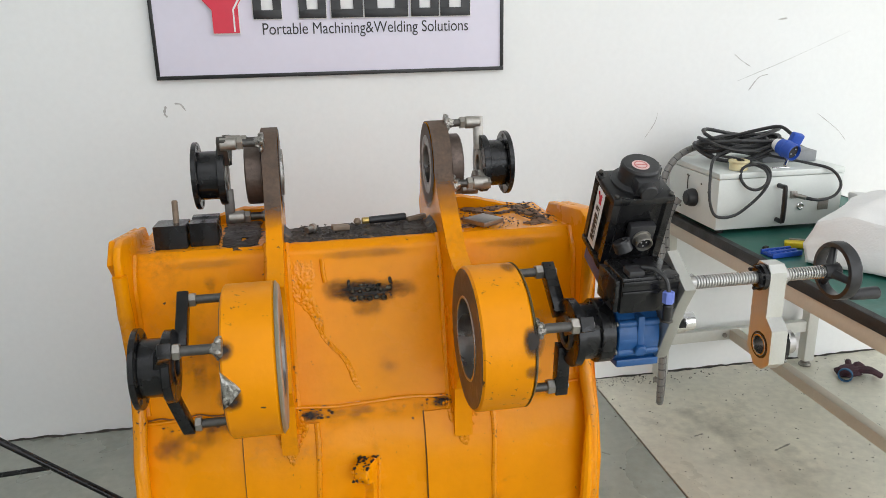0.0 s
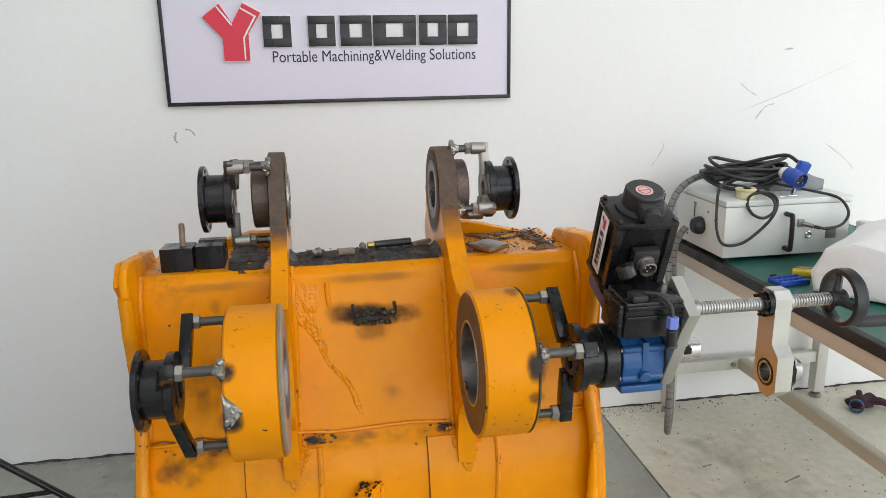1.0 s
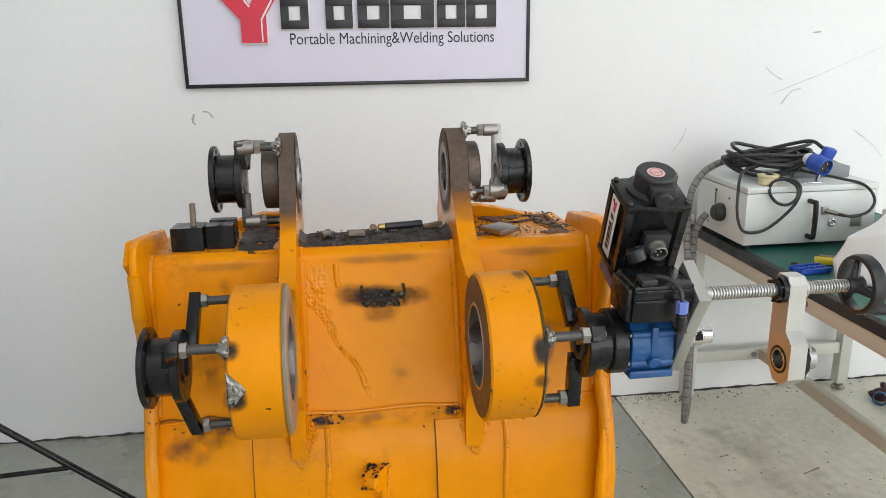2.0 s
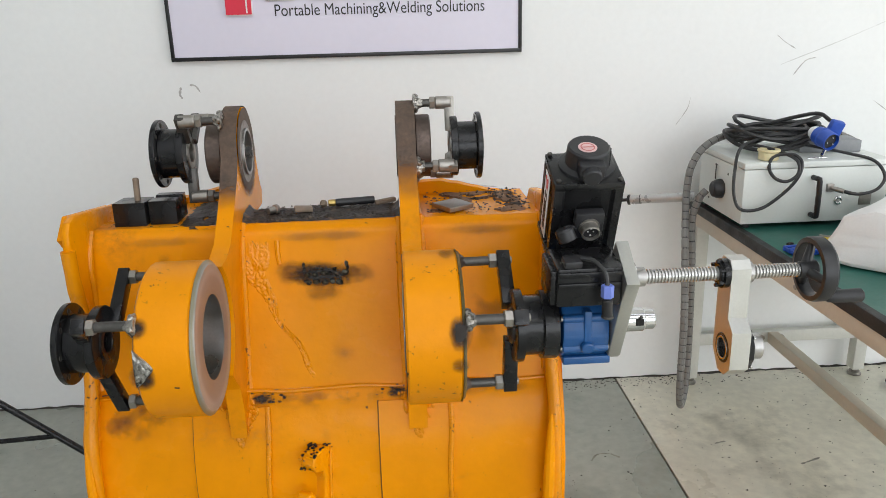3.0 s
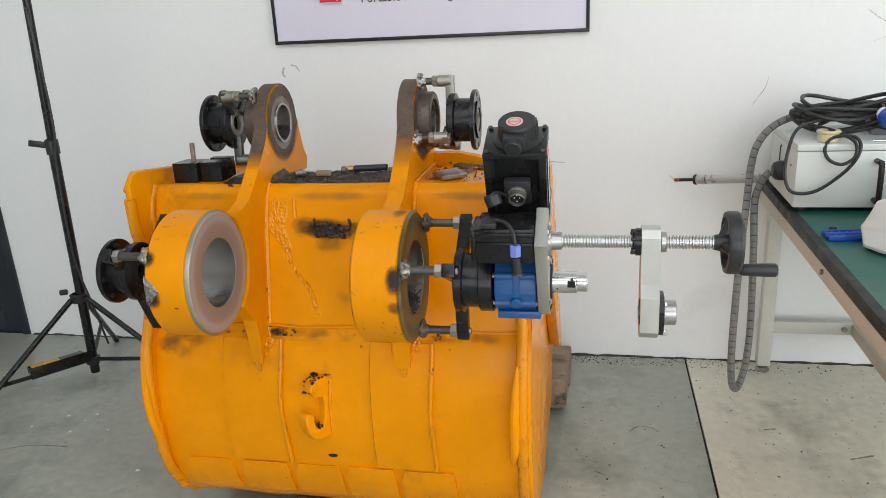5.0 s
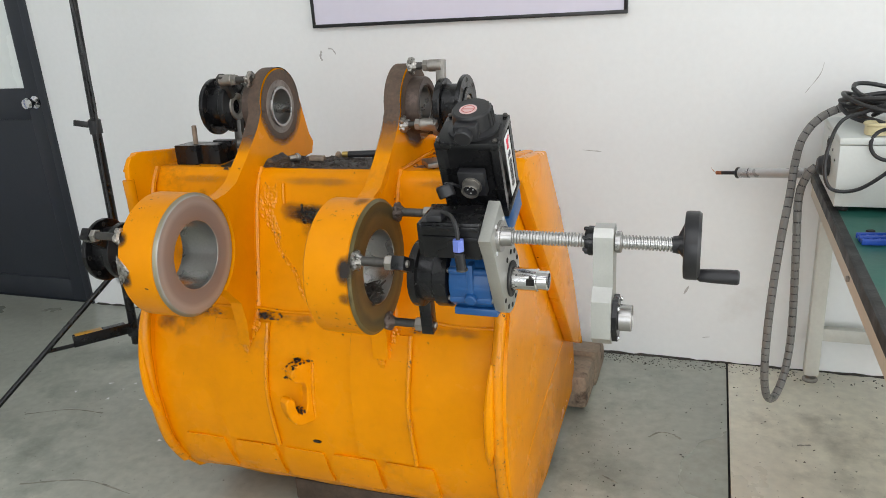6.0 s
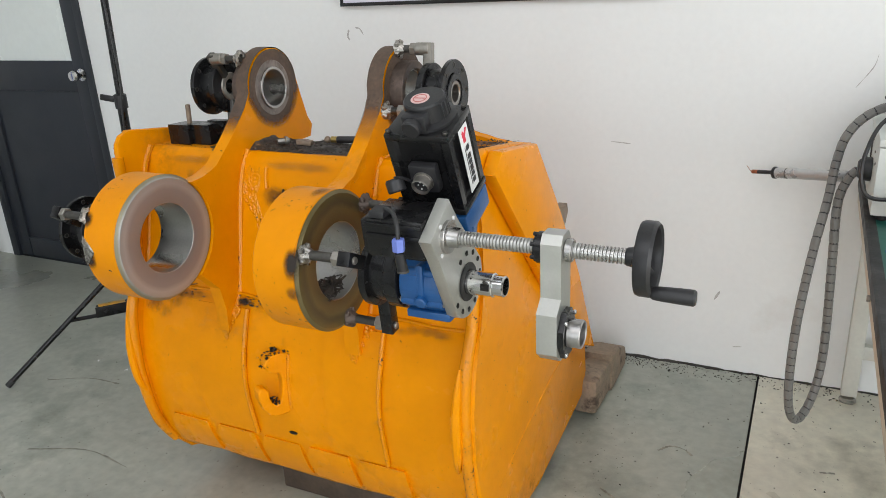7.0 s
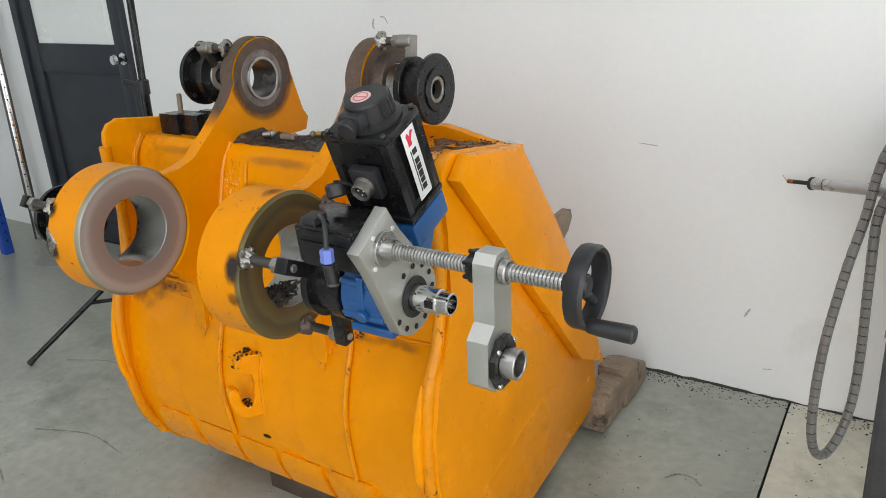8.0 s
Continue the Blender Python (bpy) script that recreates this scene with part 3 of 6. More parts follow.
BX0, BX1 = -0.095, 0.872
FRONT = [(1.715, 1.028), (1.695, 1.015), (1.683, 0.985), (1.668, 0.93), (1.648, 0.85), (1.628, 0.77), (1.606, 0.684)]
LOWER = [(1.606, 0.684), (1.577, 0.63), (1.553, 0.54), (1.546, 0.44), (1.552, 0.35), (1.572, 0.26), (1.61, 0.175), (1.68, 0.11), (1.80, 0.078), (2.0, 0.06), (2.43, 0.05)]
DEEP = [(1.99, 1.020), (1.93, 1.021), (1.86, 1.023), (1.79, 1.025), (1.715, 1.028)]
SHORT = [(1.872, 0.980), (1.866, 1.005), (1.852, 1.018), (1.83, 1.023), (1.79, 1.025), (1.715, 1.028)]
for x0, x1, prof, deep in ((BX0, 0.200, DEEP, 1.985), (0.200, 0.583, SHORT, 1.868), (0.583, BX1, DEEP, 1.985)):
    part("top_plate", sheet(prof, x0, x1, 16, -0.018), ORANGE, bucket)
    part("tube_back", sheet([(1.624, 0.684), (1.75, 0.70), (deep - 0.07, 0.82), (deep, 0.985)], x0 + 0.002, x1 - 0.002, 6, -0.012), ORANGE, bucket)
part("tube_front", sheet(line(FRONT, 3), BX0, BX1, 48, -0.018, 0.002), ORANGE, bucket, "orange front of the torsion tube")
part("shell", sheet(line(LOWER, 4), BX0, BX1, 56, -0.022, 0.0042, 3.1), ORANGE, bucket, "orange curved bucket back")

# crease weld along the tube, seams and strap plates on the shell
def shell_at(z):
    pts = line(LOWER, 6)
    for a, b in zip(pts, pts[1:]):
        if a[1] >= z >= b[1]:
            f = (a[1] - z) / max(1e-9, a[1] - b[1])
            return a[0] + (b[0] - a[0]) * f
    return pts[0][0]


def bead(points, r, name="weld_bead", material=WELD_ORANGE, parent=bucket, n=8):
    random.seed(int(abs(points[0][0]) * 1000) + 3)
    return part(name, pipe(points, r * 0.72, 8, n=n * 2, wave=lambda i: 0.90 + 0.20 * random.random()), material, parent)


bead([(BX0 + k * 0.08, 1.603, 0.682 + 0.003 * math.sin(k * 2.1)) for k in range(13)], 0.006)
SEAM = mat("seam_dirt", (0.15, 0.062, 0.012), 0.6, 0, 0.4, 20, 90, 0.3)
straps = [(0.102, 0.258), (0.498, 0.652)]
for a, c in straps:
    prof = [(shell_at(z) - 0.007, z) for z in (0.655, 0.62, 0.58, 0.54, 0.50, 0.46, 0.42, 0.38, 0.345, 0.31)]
    part("strap_plate", sheet(prof, a, c, 8, -0.009, 0.001), ORANGE, bucket)
    bead([(c + 0.003 * math.sin(z * 23), y + 0.001, z) for y, z in prof], 0.0088)
    part("edge_gap", pipe([(a - 0.001, y + 0.0050, z) for y, z in prof], 0.0016, 6, n=3), SEAM, bucket)
# wear pads along the heel
pads = [(-0.055, 0.085), (0.108, 0.245), (0.262, 0.392), (0.405, 0.54), (0.557, 0.70), (0.715, 0.83)]
for a, c in pads[:5]:
    prof = [(shell_at(z) - 0.009, z) for z in (0.298, 0.27, 0.24, 0.21, 0.185)]
    b = sheet(prof, a, c, 6, -0.016, 0.0015, a)
    for v in b.verts:
        if v.co.z > 0.28:
            v.co.x += (a + c) * 0 + (0.012 if v.co.x < (a + c) / 2 else -0.004)
            v.co.y += 0.004
    part("wear_pad", b, ORANGE, bucket)
    bead([(a + 0.014 + k * (c - a - 0.02) / 4, shell_at(0.3) - 0.004, 0.299) for k in range(5)], 0.003)
# drain hole
part("drain_hole", turned(lathe((0, 0, 0), (0, -1, -0.12), [(0, 0), (0, 0.012), (0.0025, 0.011), (0.0025, 0)], 18), Matrix.Translation((0.378, 1.5525, 0.338)) @ Matrix.Diagonal((1.05, 1, 0.45, 1))), SOOT, bucket)

# side plates
SIDE = [(1.590, 1.030), (1.594, 1.054), (1.610, 1.074), (1.640, 1.083), (1.865, 1.050), (2.04, 0.83), (2.216, 0.596), (2.425, 0.25), (2.44, 0.15), (2.39, 0.080), (1.95, 0.045), (1.78, 0.060), (1.65, 0.115),
        (1.585, 0.19), (1.545, 0.29), (1.527, 0.40), (1.525, 0.52), (1.540, 0.62), (1.585, 0.70), (1.612, 0.80), (1.602, 0.95)]
right = part("side_plate", prism(SIDE, 0.872, 0.900, 0.006), ORANGE, bucket)
part("side_cheek", prism([(1.602, 1.040), (1.645, 1.080), (1.865, 1.048), (2.04, 0.829), (2.214, 0.595), (2.420, 0.255), (2.235, 0.352)], 0.9005, 0.934, 0.008), ORANGE, bucket)
part("fold_ridge", pipe([(0.897, 2.225, 0.350), (0.898, 2.0, 0.318), (0.898, 1.80, 0.28), (0.896, 1.66, 0.24)], 0.0045, 10), ORANGE, bucket)
left = part("side_plate", prism(SIDE, -0.112, -0.095, 0.006), ORANGE, bucket)
part("side_cheek", prism([(1.602, 1.040), (1.645, 1.080), (1.865, 1.048), (2.04, 0.829), (2.214, 0.595), (2.420, 0.255), (2.235, 0.352)], -0.127, -0.1125, 0.006), ORANGE, bucket)
for x in (-0.102, 0.878):
    edge_line = [(x, 1.592, 1.02), (x, 1.594, 0.95), (x, 1.604, 0.86), (x, 1.588, 0.72), (x, 1.541, 0.62), (x, 1.526, 0.50), (x, 1.530, 0.38), (x, 1.552, 0.27), (x, 1.60, 0.18)]
    part("rolled_edge", pipe(edge_line, 0.0145, 12, n=10, wave=lambda i: 1 + 0.12 * noise.noise(Vector((i * 0.21, x * 9, 0)))), WELD_ORANGE, bucket)
    s = 1 if x > 0 else -1
    bead([(x - s * 0.008, 1.70, 1.03), (x - s * 0.008, 1.665, 0.97), (x - s * 0.01, 1.655, 0.86), (x - s * 0.01, 1.61, 0.70)], 0.011)
# torn lip of the lower right and lower left edge
part("torn_edge", pipe([(-0.108, 1.533, 0.63), (-0.105, 1.512, 0.52), (-0.099, 1.512, 0.42), (-0.092, 1.535, 0.36)], 0.011, 10, wave=lambda i: 0.15 + 0.85 * math.sin(math.pi * i / 18) ** 0.6), ORANGE, bucket)
part("torn_edge", pipe([(0.868, 1.53, 0.63), (0.862, 1.512, 0.52), (0.860, 1.515, 0.42), (0.852, 1.535, 0.355)], 0.013, 10, wave=lambda i: 0.15 + 0.85 * math.sin(math.pi * i / 18) ** 0.6), ORANGE, bucket)
# upper lip behind the tube
for x0, x1, rise in ((0.604, 0.872, 1), (-0.095, 0.186, -1)):
    b = bmesh.new()
    last = None
    for k in range(21):
        f = k / 20
        x = x0 + (x1 - x0) * f
        g = f if rise > 0 else 1 - f
        h = 1.052 - 0.046 * max(0, g - 0.25) / 0.75 + 0.003 * noise.noise(Vector((x * 30, 0, 0)))
        row = [b.verts.new((x, 1.968, 1.0)), b.verts.new((x, 1.968, h)), b.verts.new((x, 1.992, h + 0.002)), b.verts.new((x, 1.992, 1.0))]
        if last:
            for i in range(4):
                b.faces.new((last[i], row[i], row[(i + 1) % 4], last[(i + 1) % 4]))
        last = row
    part("upper_lip", b, ORANGE, bucket)

# ears with their bosses
def bored_plate(points, cy, cz, r, x0, x1, n=48):
    """A plate in the y-z plane with one round hole."""
    b = bmesh.new()
    hole = [(cy + r * math.cos(2 * math.pi * k / n), cz + r * math.sin(2 * math.pi * k / n)) for k in range(n)]
    sides = []
    for x in (x0, x1):
        loops = [[b.verts.new((x, y, z)) for y, z in loop] for loop in (points, hole)]
        edges = [b.edges.new((lp[i], lp[(i + 1) % len(lp)])) for lp in loops for i in range(len(lp))]
        bmesh.ops.triangle_fill(b, edges=edges, use_beauty=True)
        sides.append(loops)
    for a, c in zip(*sides):
        for i in range(len(a)):
            q = (i + 1) % len(a)
            b.faces.new((a[i], a[q], c[q], c[i]))
    return b


EAR = [(1.553, 1.004), (1.600, 1.018), (1.664, 1.070), (1.724, 1.126), (1.752, 1.165)]
for k in range(9):
    a = radians(172 - k * 20)
    EAR.append((1.850 + 0.100 * math.cos(a), 1.165 + 0.100 * math.sin(a)))
EAR += [(1.966, 1.125), (1.985, 1.065), (2.003, 1.040), (1.99, 1.008), (1.75, 1.005), (1.70, 0.985), (1.66, 0.86), (1.63, 0.72), (1.600, 0.625), (1.553, 0.600), (1.556, 0.66), (1.545, 0.72)]
AY, AZ = 1.42, 0.895
EAR += [(AY + 0.139 * math.cos(radians(a)), AZ + 0.139 * math.sin(radians(a))) for a in range(-58, 56, 9)]
BY, BZ = 1.846, 1.165
for x0, x1 in ((0.183, 0.217), (0.563, 0.603)):
    ear = part("ear_plate", bored_plate(EAR, BY, BZ, 0.0525, x0, x1), ORANGE, bucket, "tall orange hinge ear")
    for x, o in ((x0, -0.004), (x1, 0.004)):
        bead([(x + o, 1.715, 1.03), (x + o, 1.685, 0.985), (x + o, 1.664, 0.92), (x + o, 1.640, 0.81), (x + o, 1.612, 0.69), (x + o, 1.575, 0.635)], 0.012)
        if abs(x + o - 0.39) > 0.2:
            bead([(x + o, 1.72, 1.030), (x + o, 1.82, 1.027), (x + o, 1.94, 1.025), (x + o, 2.0, 1.028)], 0.007)
    s = -1 if x0 < 0.4 else 1
    xa = 0.142 if s < 0 else 0.6035
    part("pin_collar", sleeve((xa, BY, BZ), (1, 0, 0), 0.0435 if s < 0 else 0.035, 0.070, 0.050), BROWN, bucket, "scorched steel pin collar")
    part("bore_face", sleeve((x1 + 0.0005 if s < 0 else x0 - 0.003, BY, BZ), (1, 0, 0), 0.0028, 0.070, 0.049, 48, 0.0006), SCORCH, bucket)
    part("bore_sleeve", sleeve((x0 - 0.002 if s > 0 else 0.144, BY, BZ), (1, 0, 0), 0.081 if s < 0 else 0.07, 0.053, 0.046, 48, 0.001), BORED, bucket, "bright bored sleeve")
# large front bosses
for x0, x1, front, rear in ((0.110, 0.209, FACED, BROWN), (0.563, 0.666, OLIVE, BROWN)):
    wide = 0.0065 if front is FACED else 0.005
    part("front_boss", sleeve((x0, AY, AZ), (1, 0, 0), x1 - x0 - wide, 0.143, 0.083, 96, 0.004), ORANGE_SPECK, bucket, "thick orange ring boss, chipped")
    part("boss_face", lathe((x1 - wide + 0.0002, AY, AZ), (1, 0, 0), [(0, 0.0795), (0, 0.1425), (0.001, 0.1432), (wide * 0.25, 0.1425), (wide, 0.1425 - wide), (wide + 0.0008, 0.1415 - wide), (wide + 0.0008, 0.0810), (wide, 0.0795), (0, 0.0795)], 96), front, bucket, "lathe-faced steel ring" if front is FACED else "oiled dark steel ring")
    part("boss_face", sleeve((x0 - 0.0014, AY, AZ), (1, 0, 0), 0.0016, 0.1375, 0.080, 96, 0.0006), rear, bucket)
    part("bore_liner", sleeve((x0 - 0.003, AY, AZ), (1, 0, 0), x1 - x0 + 0.0035, 0.0845, 0.0788, 72, 0.001), BORED, bucket, "bright bored liner")

# lifting hook
HOOK = [(-0.03, 0.552), (0.0, 0.563), (0.030, 0.573), (0.055, 0.573), (0.070, 0.563), (0.075, 0.549), (0.066, 0.533), (0.058, 0.526), (0.038, 0.519), (0.034, 0.500), (0.038, 0.458), (0.045, 0.441), (0.056, 0.436), (0.066, 0.443), (0.071, 0.460), (0.0715, 0.480),
        (0.080, 0.491), (0.092, 0.494), (0.0985, 0.484), (0.098, 0.462), (0.089, 0.433), (0.075, 0.413), (0.060, 0.405), (0.030, 0.403), (0.0, 0.408), (-0.03, 0.415)]
HM = pose(0.394, 1.568, 0, 0, 0, -29)
b = turned(prism([(-u, z) for u, z in HOOK], -0.032, 0.0), HM)
hook = part("lifting_hook", b, ORANGE, bucket, "orange open lifting hook")
hb = hook.modifiers.new("soft_edges", 'BEVEL')
hb.width, hb.segments, hb.limit_method, hb.angle_limit = 0.0045, 3, 'ANGLE', radians(40)
random.seed(9)
b = bmesh.new()
for k in range(110):
    u = rng(-0.005, 0.076)
    z = 0.562 + 0.010 * math.sin(max(0, u) * 42) - (0.022 if u > 0.066 else 0) + rng(-0.004, 0.005)
    blob(HM @ Vector((rng(-0.034, 0.0), -u, z)), rng(0.0015, 0.0042), (1.2, 1, 0.8), 0.5, 1, bm=b)
for k in range(24):
    blob(HM @ Vector((rng(-0.03, 0.0), -rng(0.046, 0.066), 0.439 + rng(0, 0.008))), rng(0.0015, 0.004), (1, 1, 0.8), 0.5, 1, bm=b)
tagged(part("burnt_weld", b, SOOT, hook), kind="stuff")
b = bmesh.new()
for k in range(60):
    u = rng(-0.005, 0.085)
    blob(HM @ Vector((rng(-0.036, 0.002), -u, (0.565 if u < 0.078 else 0.49) + rng(-0.016, 0.004))), rng(0.0015, 0.0038), (1.2, 1, 0.8), 0.5, 1, bm=b)
tagged(part("spatter", b, WELD_ORANGE, hook), kind="stuff")
for lx in (0.001, -0.033):
    bead([tuple(HM @ Vector((lx, shell_at(z) - 1.566 + (0.016 if lx < 0 else 0.0), z))) for z in (0.565, 0.53, 0.49, 0.45, 0.415)], 0.008, parent=hook)

# patch weld and burnt stub on the tube front
def tube_y(z):
    pts = line(FRONT, 6)
    for a, c in zip(pts, pts[1:]):
        if a[1] >= z >= c[1]:
            return a[0] + (c[0] - a[0]) * (a[1] - z) / max(1e-9, a[1] - c[1])
    return 1.66


def stain_mat(name, color, wild=1.6):
    m = mat(name, color, 0.7, 0, 0.3, 40, 120, 0.2)
    nt = m.node_tree
    tr = nt.nodes.new("ShaderNodeBsdfTransparent")
    mx = nt.nodes.new("ShaderNodeMixShader")
    at = nt.nodes.new("ShaderNodeAttribute")
    at.attribute_name = "cover"
    tc = nt.nodes.new("ShaderNodeTexCoord")

    def tex(scale, detail, rough):
        ns = nt.nodes.new("ShaderNodeTexNoise")
        ns.inputs["Scale"].default_value = scale
        ns.inputs["Detail"].default_value = detail
        ns.inputs["Roughness"].default_value = rough
        nt.links.new(tc.outputs["Object"], ns.inputs["Vector"])
        return ns.outputs[0]

    def calc(op, x, y, clamp=False):
        q = nt.nodes.new("ShaderNodeMath")
        q.operation = op
        q.use_clamp = clamp
        for k, v in enumerate((x, y)):
            if isinstance(v, float):
                q.inputs[k].default_value = v
            else:
                nt.links.new(v, q.inputs[k])
        return q.outputs[0]

    ragged = calc('ADD', at.outputs["Fac"], calc('MULTIPLY', calc('SUBTRACT', tex(17.0, 8.0, 0.62), 0.52), wild))
    gritty = calc('ADD', calc('MULTIPLY', tex(120.0, 5.0, 0.7), 1.1), 0.35)
    edge = calc('MULTIPLY', at.outputs["Fac"], 5.0, True)
    mm = nt.nodes.new("ShaderNodeMath")
    mm.operation = 'MULTIPLY'
    mm.use_clamp = True
    nt.links.new(calc('MULTIPLY', calc('MAXIMUM', ragged, 0.0), edge), mm.inputs[0])
    nt.links.new(gritty, mm.inputs[1])
    nt.links.new(mm.outputs[0], mx.inputs[0])
    nt.links.new(tr.outputs[0], mx.inputs[1])
    nt.links.new(nt.nodes["Principled BSDF"].outputs[0], mx.inputs[2])
    nt.links.new(mx.outputs[0], nt.nodes["Material Output"].inputs[0])
    return m


SMUT = stain_mat("smoke_smut", (0.02, 0.014, 0.01))
TINT = stain_mat("heat_and_edge_tint", (0.10, 0.065, 0.045), 0.7)
DIRT_AND_BROWN = stain_mat("rubbed_dirt_and_brown", (0.20, 0.075, 0.016), 2.6)


def smut(place, strength=1.0, n=18, m=12, name="smoke_stain", parent=bucket, material=None):
    """A soft smoke stain: place(u, v) gives its points, u and v from -1 to 1."""
    b = bmesh.new()
    lay = b.verts.layers.float.new("cover")
    grid = []
    for i in range(n + 1):
        row = []
        for j in range(m + 1):
            u, v = 2 * i / n - 1, 2 * j / m - 1
            q = b.verts.new(place(u, v))
            q[lay] = strength * max(0.0, 1 - (u * u + v * v)) ** 2
            row.append(q)
        grid.append(row)
    for i in range(n):
        for j in range(m):
            b.faces.new((grid[i][j], grid[i + 1][j], grid[i + 1][j + 1], grid[i][j + 1]))
    ob = part(name, b, material or SMUT, parent)
    return ob


def on_tube(cx, cz, rx, rz):
    return lambda u, v: (cx + u * rx, tube_y(max(0.70, min(1.01, cz + v * rz))) - 0.0045, cz + v * rz)


smut(on_tube(0.395, 0.922, 0.090, 0.034), 1.5)
smut(on_tube(0.332, 0.930, 0.055, 0.034), 0.8)
smut(on_tube(0.390, 0.890, 0.050, 0.030), 0.5)
smut(on_tube(0.462, 0.922, 0.055, 0.030), 0.6)
SMOKED = mat("smoked_weld", (0.085, 0.080, 0.060), 0.34, 0.8, 0.5, 60, 160, 0.6, stain=(0.012, 0.011, 0.010), stain_at=0.50, stain_scale=70)
random.seed(4)
b = bmesh.new()
for row, count in ((0.925, 6), (0.908, 5)):
    for k in range(count):
        x = 0.360 + (0.0155 if row > 0.92 else 0.0165) * k + rng(-0.002, 0.002)
        blob((x, tube_y(row) - 0.003, row + rng(-0.002, 0.002)), rng(0.0055, 0.0078), (1.1, 0.8, 0.85), 0.3, 2, bm=b)
for k in range(22):
    blob((rng(0.35, 0.445), tube_y(0.92) - 0.001, rng(0.902, 0.938)), rng(0.002, 0.005), (1.3, 0.7, 0.8), 0.5, 2, bm=b)
for x in (0.353, 0.443):
    for k in range(5):
        blob((x + rng(-0.003, 0.003), tube_y(0.935) - 0.001, 0.925 + k * 0.005), rng(0.003, 0.005), (0.8, 0.7, 1.2), 0.5, 2, bm=b)
tagged(part("burnt_weld", b, SMOKED, bucket, "row of burnt weld lumps"), kind="stuff")
def weld_sheet(place, nx, nz, height, seed):
    """Rough weld laid over a surface: place(u, v) gives its points."""
    b = bmesh.new()
    grid = []
    for i in range(nx + 1):
        row = []
        for j in range(nz + 1):
            u, v = i / nx, j / nz
            p = Vector(place(u, v))
            e = min(1, 5 * min(u, 1 - u)) * min(1, 6 * min(v, 1 - v))
            h = height * e * (0.35 + abs(noise.noise(Vector((p.x * 60, seed, p.z * 30)))) + 0.8 * abs(noise.noise(Vector((p.x * 130, seed, p.z * 110))))) - 0.0015
            row.append(b.verts.new(p + Vector((0, -h, 0))))
        grid.append(row)
    for i in range(nx):
        for j in range(nz):
            b.faces.new((grid[i][j], grid[i + 1][j], grid[i + 1][j + 1], grid[i][j + 1]))
    return b


def patch(u, v):
    z = 1.005 - 0.315 * v
    wide = 0.066 - 0.050 * max(0, min(1, (v - 0.22) / 0.3))
    return (0.218 + 0.215 * max(0, v - 0.24) - 0.05 * max(0, v - 0.7) + u * wide + 0.004 * math.sin(v * 19), tube_y(z), z)


b = weld_sheet(patch, 46, 170, 0.0060, 2.0)
part("rough_weld_patch", b, WELD_ORANGE, bucket, "rough repaired weld painted orange")
part("paint_run", pipe([(0.296, tube_y(0.995) - 0.001, 0.997), (0.297, tube_y(0.97) - 0.002, 0.97), (0.300, tube_y(0.945) - 0.001, 0.948)], 0.0055, 8), WELD_ORANGE, bucket)
# v welds where the ears end
for cx in (0.204, 0.585):
    b = bmesh.new()
    for k in range(95):
        f = rng(0, 1)
        z = 0.668 - 0.088 * f
        off = (0.040 * (1 - f) + 0.003) * (rng(0.55, 1.05) if f < 0.75 else rng(-1, 1))
        blob((cx + (off if k % 2 else -off), shell_at(z) - 0.010, z), rng(0.0018, 0.0052), (1, 0.5, 1.4), 0.5, 1, bm=b)
    tagged(part("tail_weld", b, WELD_ORANGE, bucket), kind="stuff")
    smut(lambda u, v, cx=cx: (cx + (0.045 if cx < 0.4 else -0.045) + u * 0.028, shell_at(min(0.68, 0.672 + v * 0.013)) - 0.012, 0.672 + v * 0.012), 1.1, 10, 6)
random.seed(63)
for x0, x1, count in ((0.222, 0.268, 44), (0.520, 0.560, 40), (0.655, 0.68, 12), (-0.085, 0.09, 26)):
    b = bmesh.new()
    for k in range(count):
        z = rng(0.660, 0.684)
        blob((random.gauss((x0 + x1) / 2, (x1 - x0) * 0.42), shell_at(min(z, 0.683)) - 0.003, z), rng(0.0010, 0.0036), (1.4, 0.8, 0.8), 0.5, 1, bm=b)
    tagged(part("caked_dirt", b, GRIME, bucket), kind="stuff")
part("crease_gap", pipe([(-0.09 + k * 0.025, 1.6035 - 0.0015 * (k % 2), 0.690 + 0.004 * math.sin(k * 1.9)) for k in range(8)], 0.0018, 6, n=3), SEAM, bucket)
smut(lambda u, v: (-0.03 + u * 0.075, shell_at(0.635 + v * 0.05) - 0.0055, 0.635 + v * 0.045), 0.55, 14, 10, "dirt_and_brown_patch", bucket, DIRT_AND_BROWN)
smut(on_tube(0.74, 0.82, 0.10, 0.09), 0.22, 14, 10, "dirt_and_brown_patch", bucket, DIRT_AND_BROWN)
smut(on_tube(0.04, 0.80, 0.10, 0.09), 0.22, 14, 10, "dirt_and_brown_patch", bucket, DIRT_AND_BROWN)
# smoke on the right ear, the back of the right boss and the left side
smut(lambda u, v: (0.02 + u * 0.09, shell_at(0.645 + v * 0.03) - 0.006, 0.645 + v * 0.03), 0.18)
smut(lambda u, v: (0.39 + u * 0.16, shell_at(0.655 + v * 0.022) - 0.005, 0.655 + v * 0.022), 0.16)


def on_boss(x, ang, rx, ra):
    def place(u, v):
        a = radians(ang + v * ra)
        return (x + u * rx, AY - 0.1445 * math.cos(a), AZ + 0.1445 * math.sin(a))
    return place


smut(on_boss(0.118, 31, 0.022, 9), 1.2)
smut(on_boss(0.122, -3, 0.026, 12), 1.3)
smut(on_boss(0.656, 17, 0.026, 15), 1.5)
smut(on_boss(0.655, -6, 0.020, 8), 0.7)
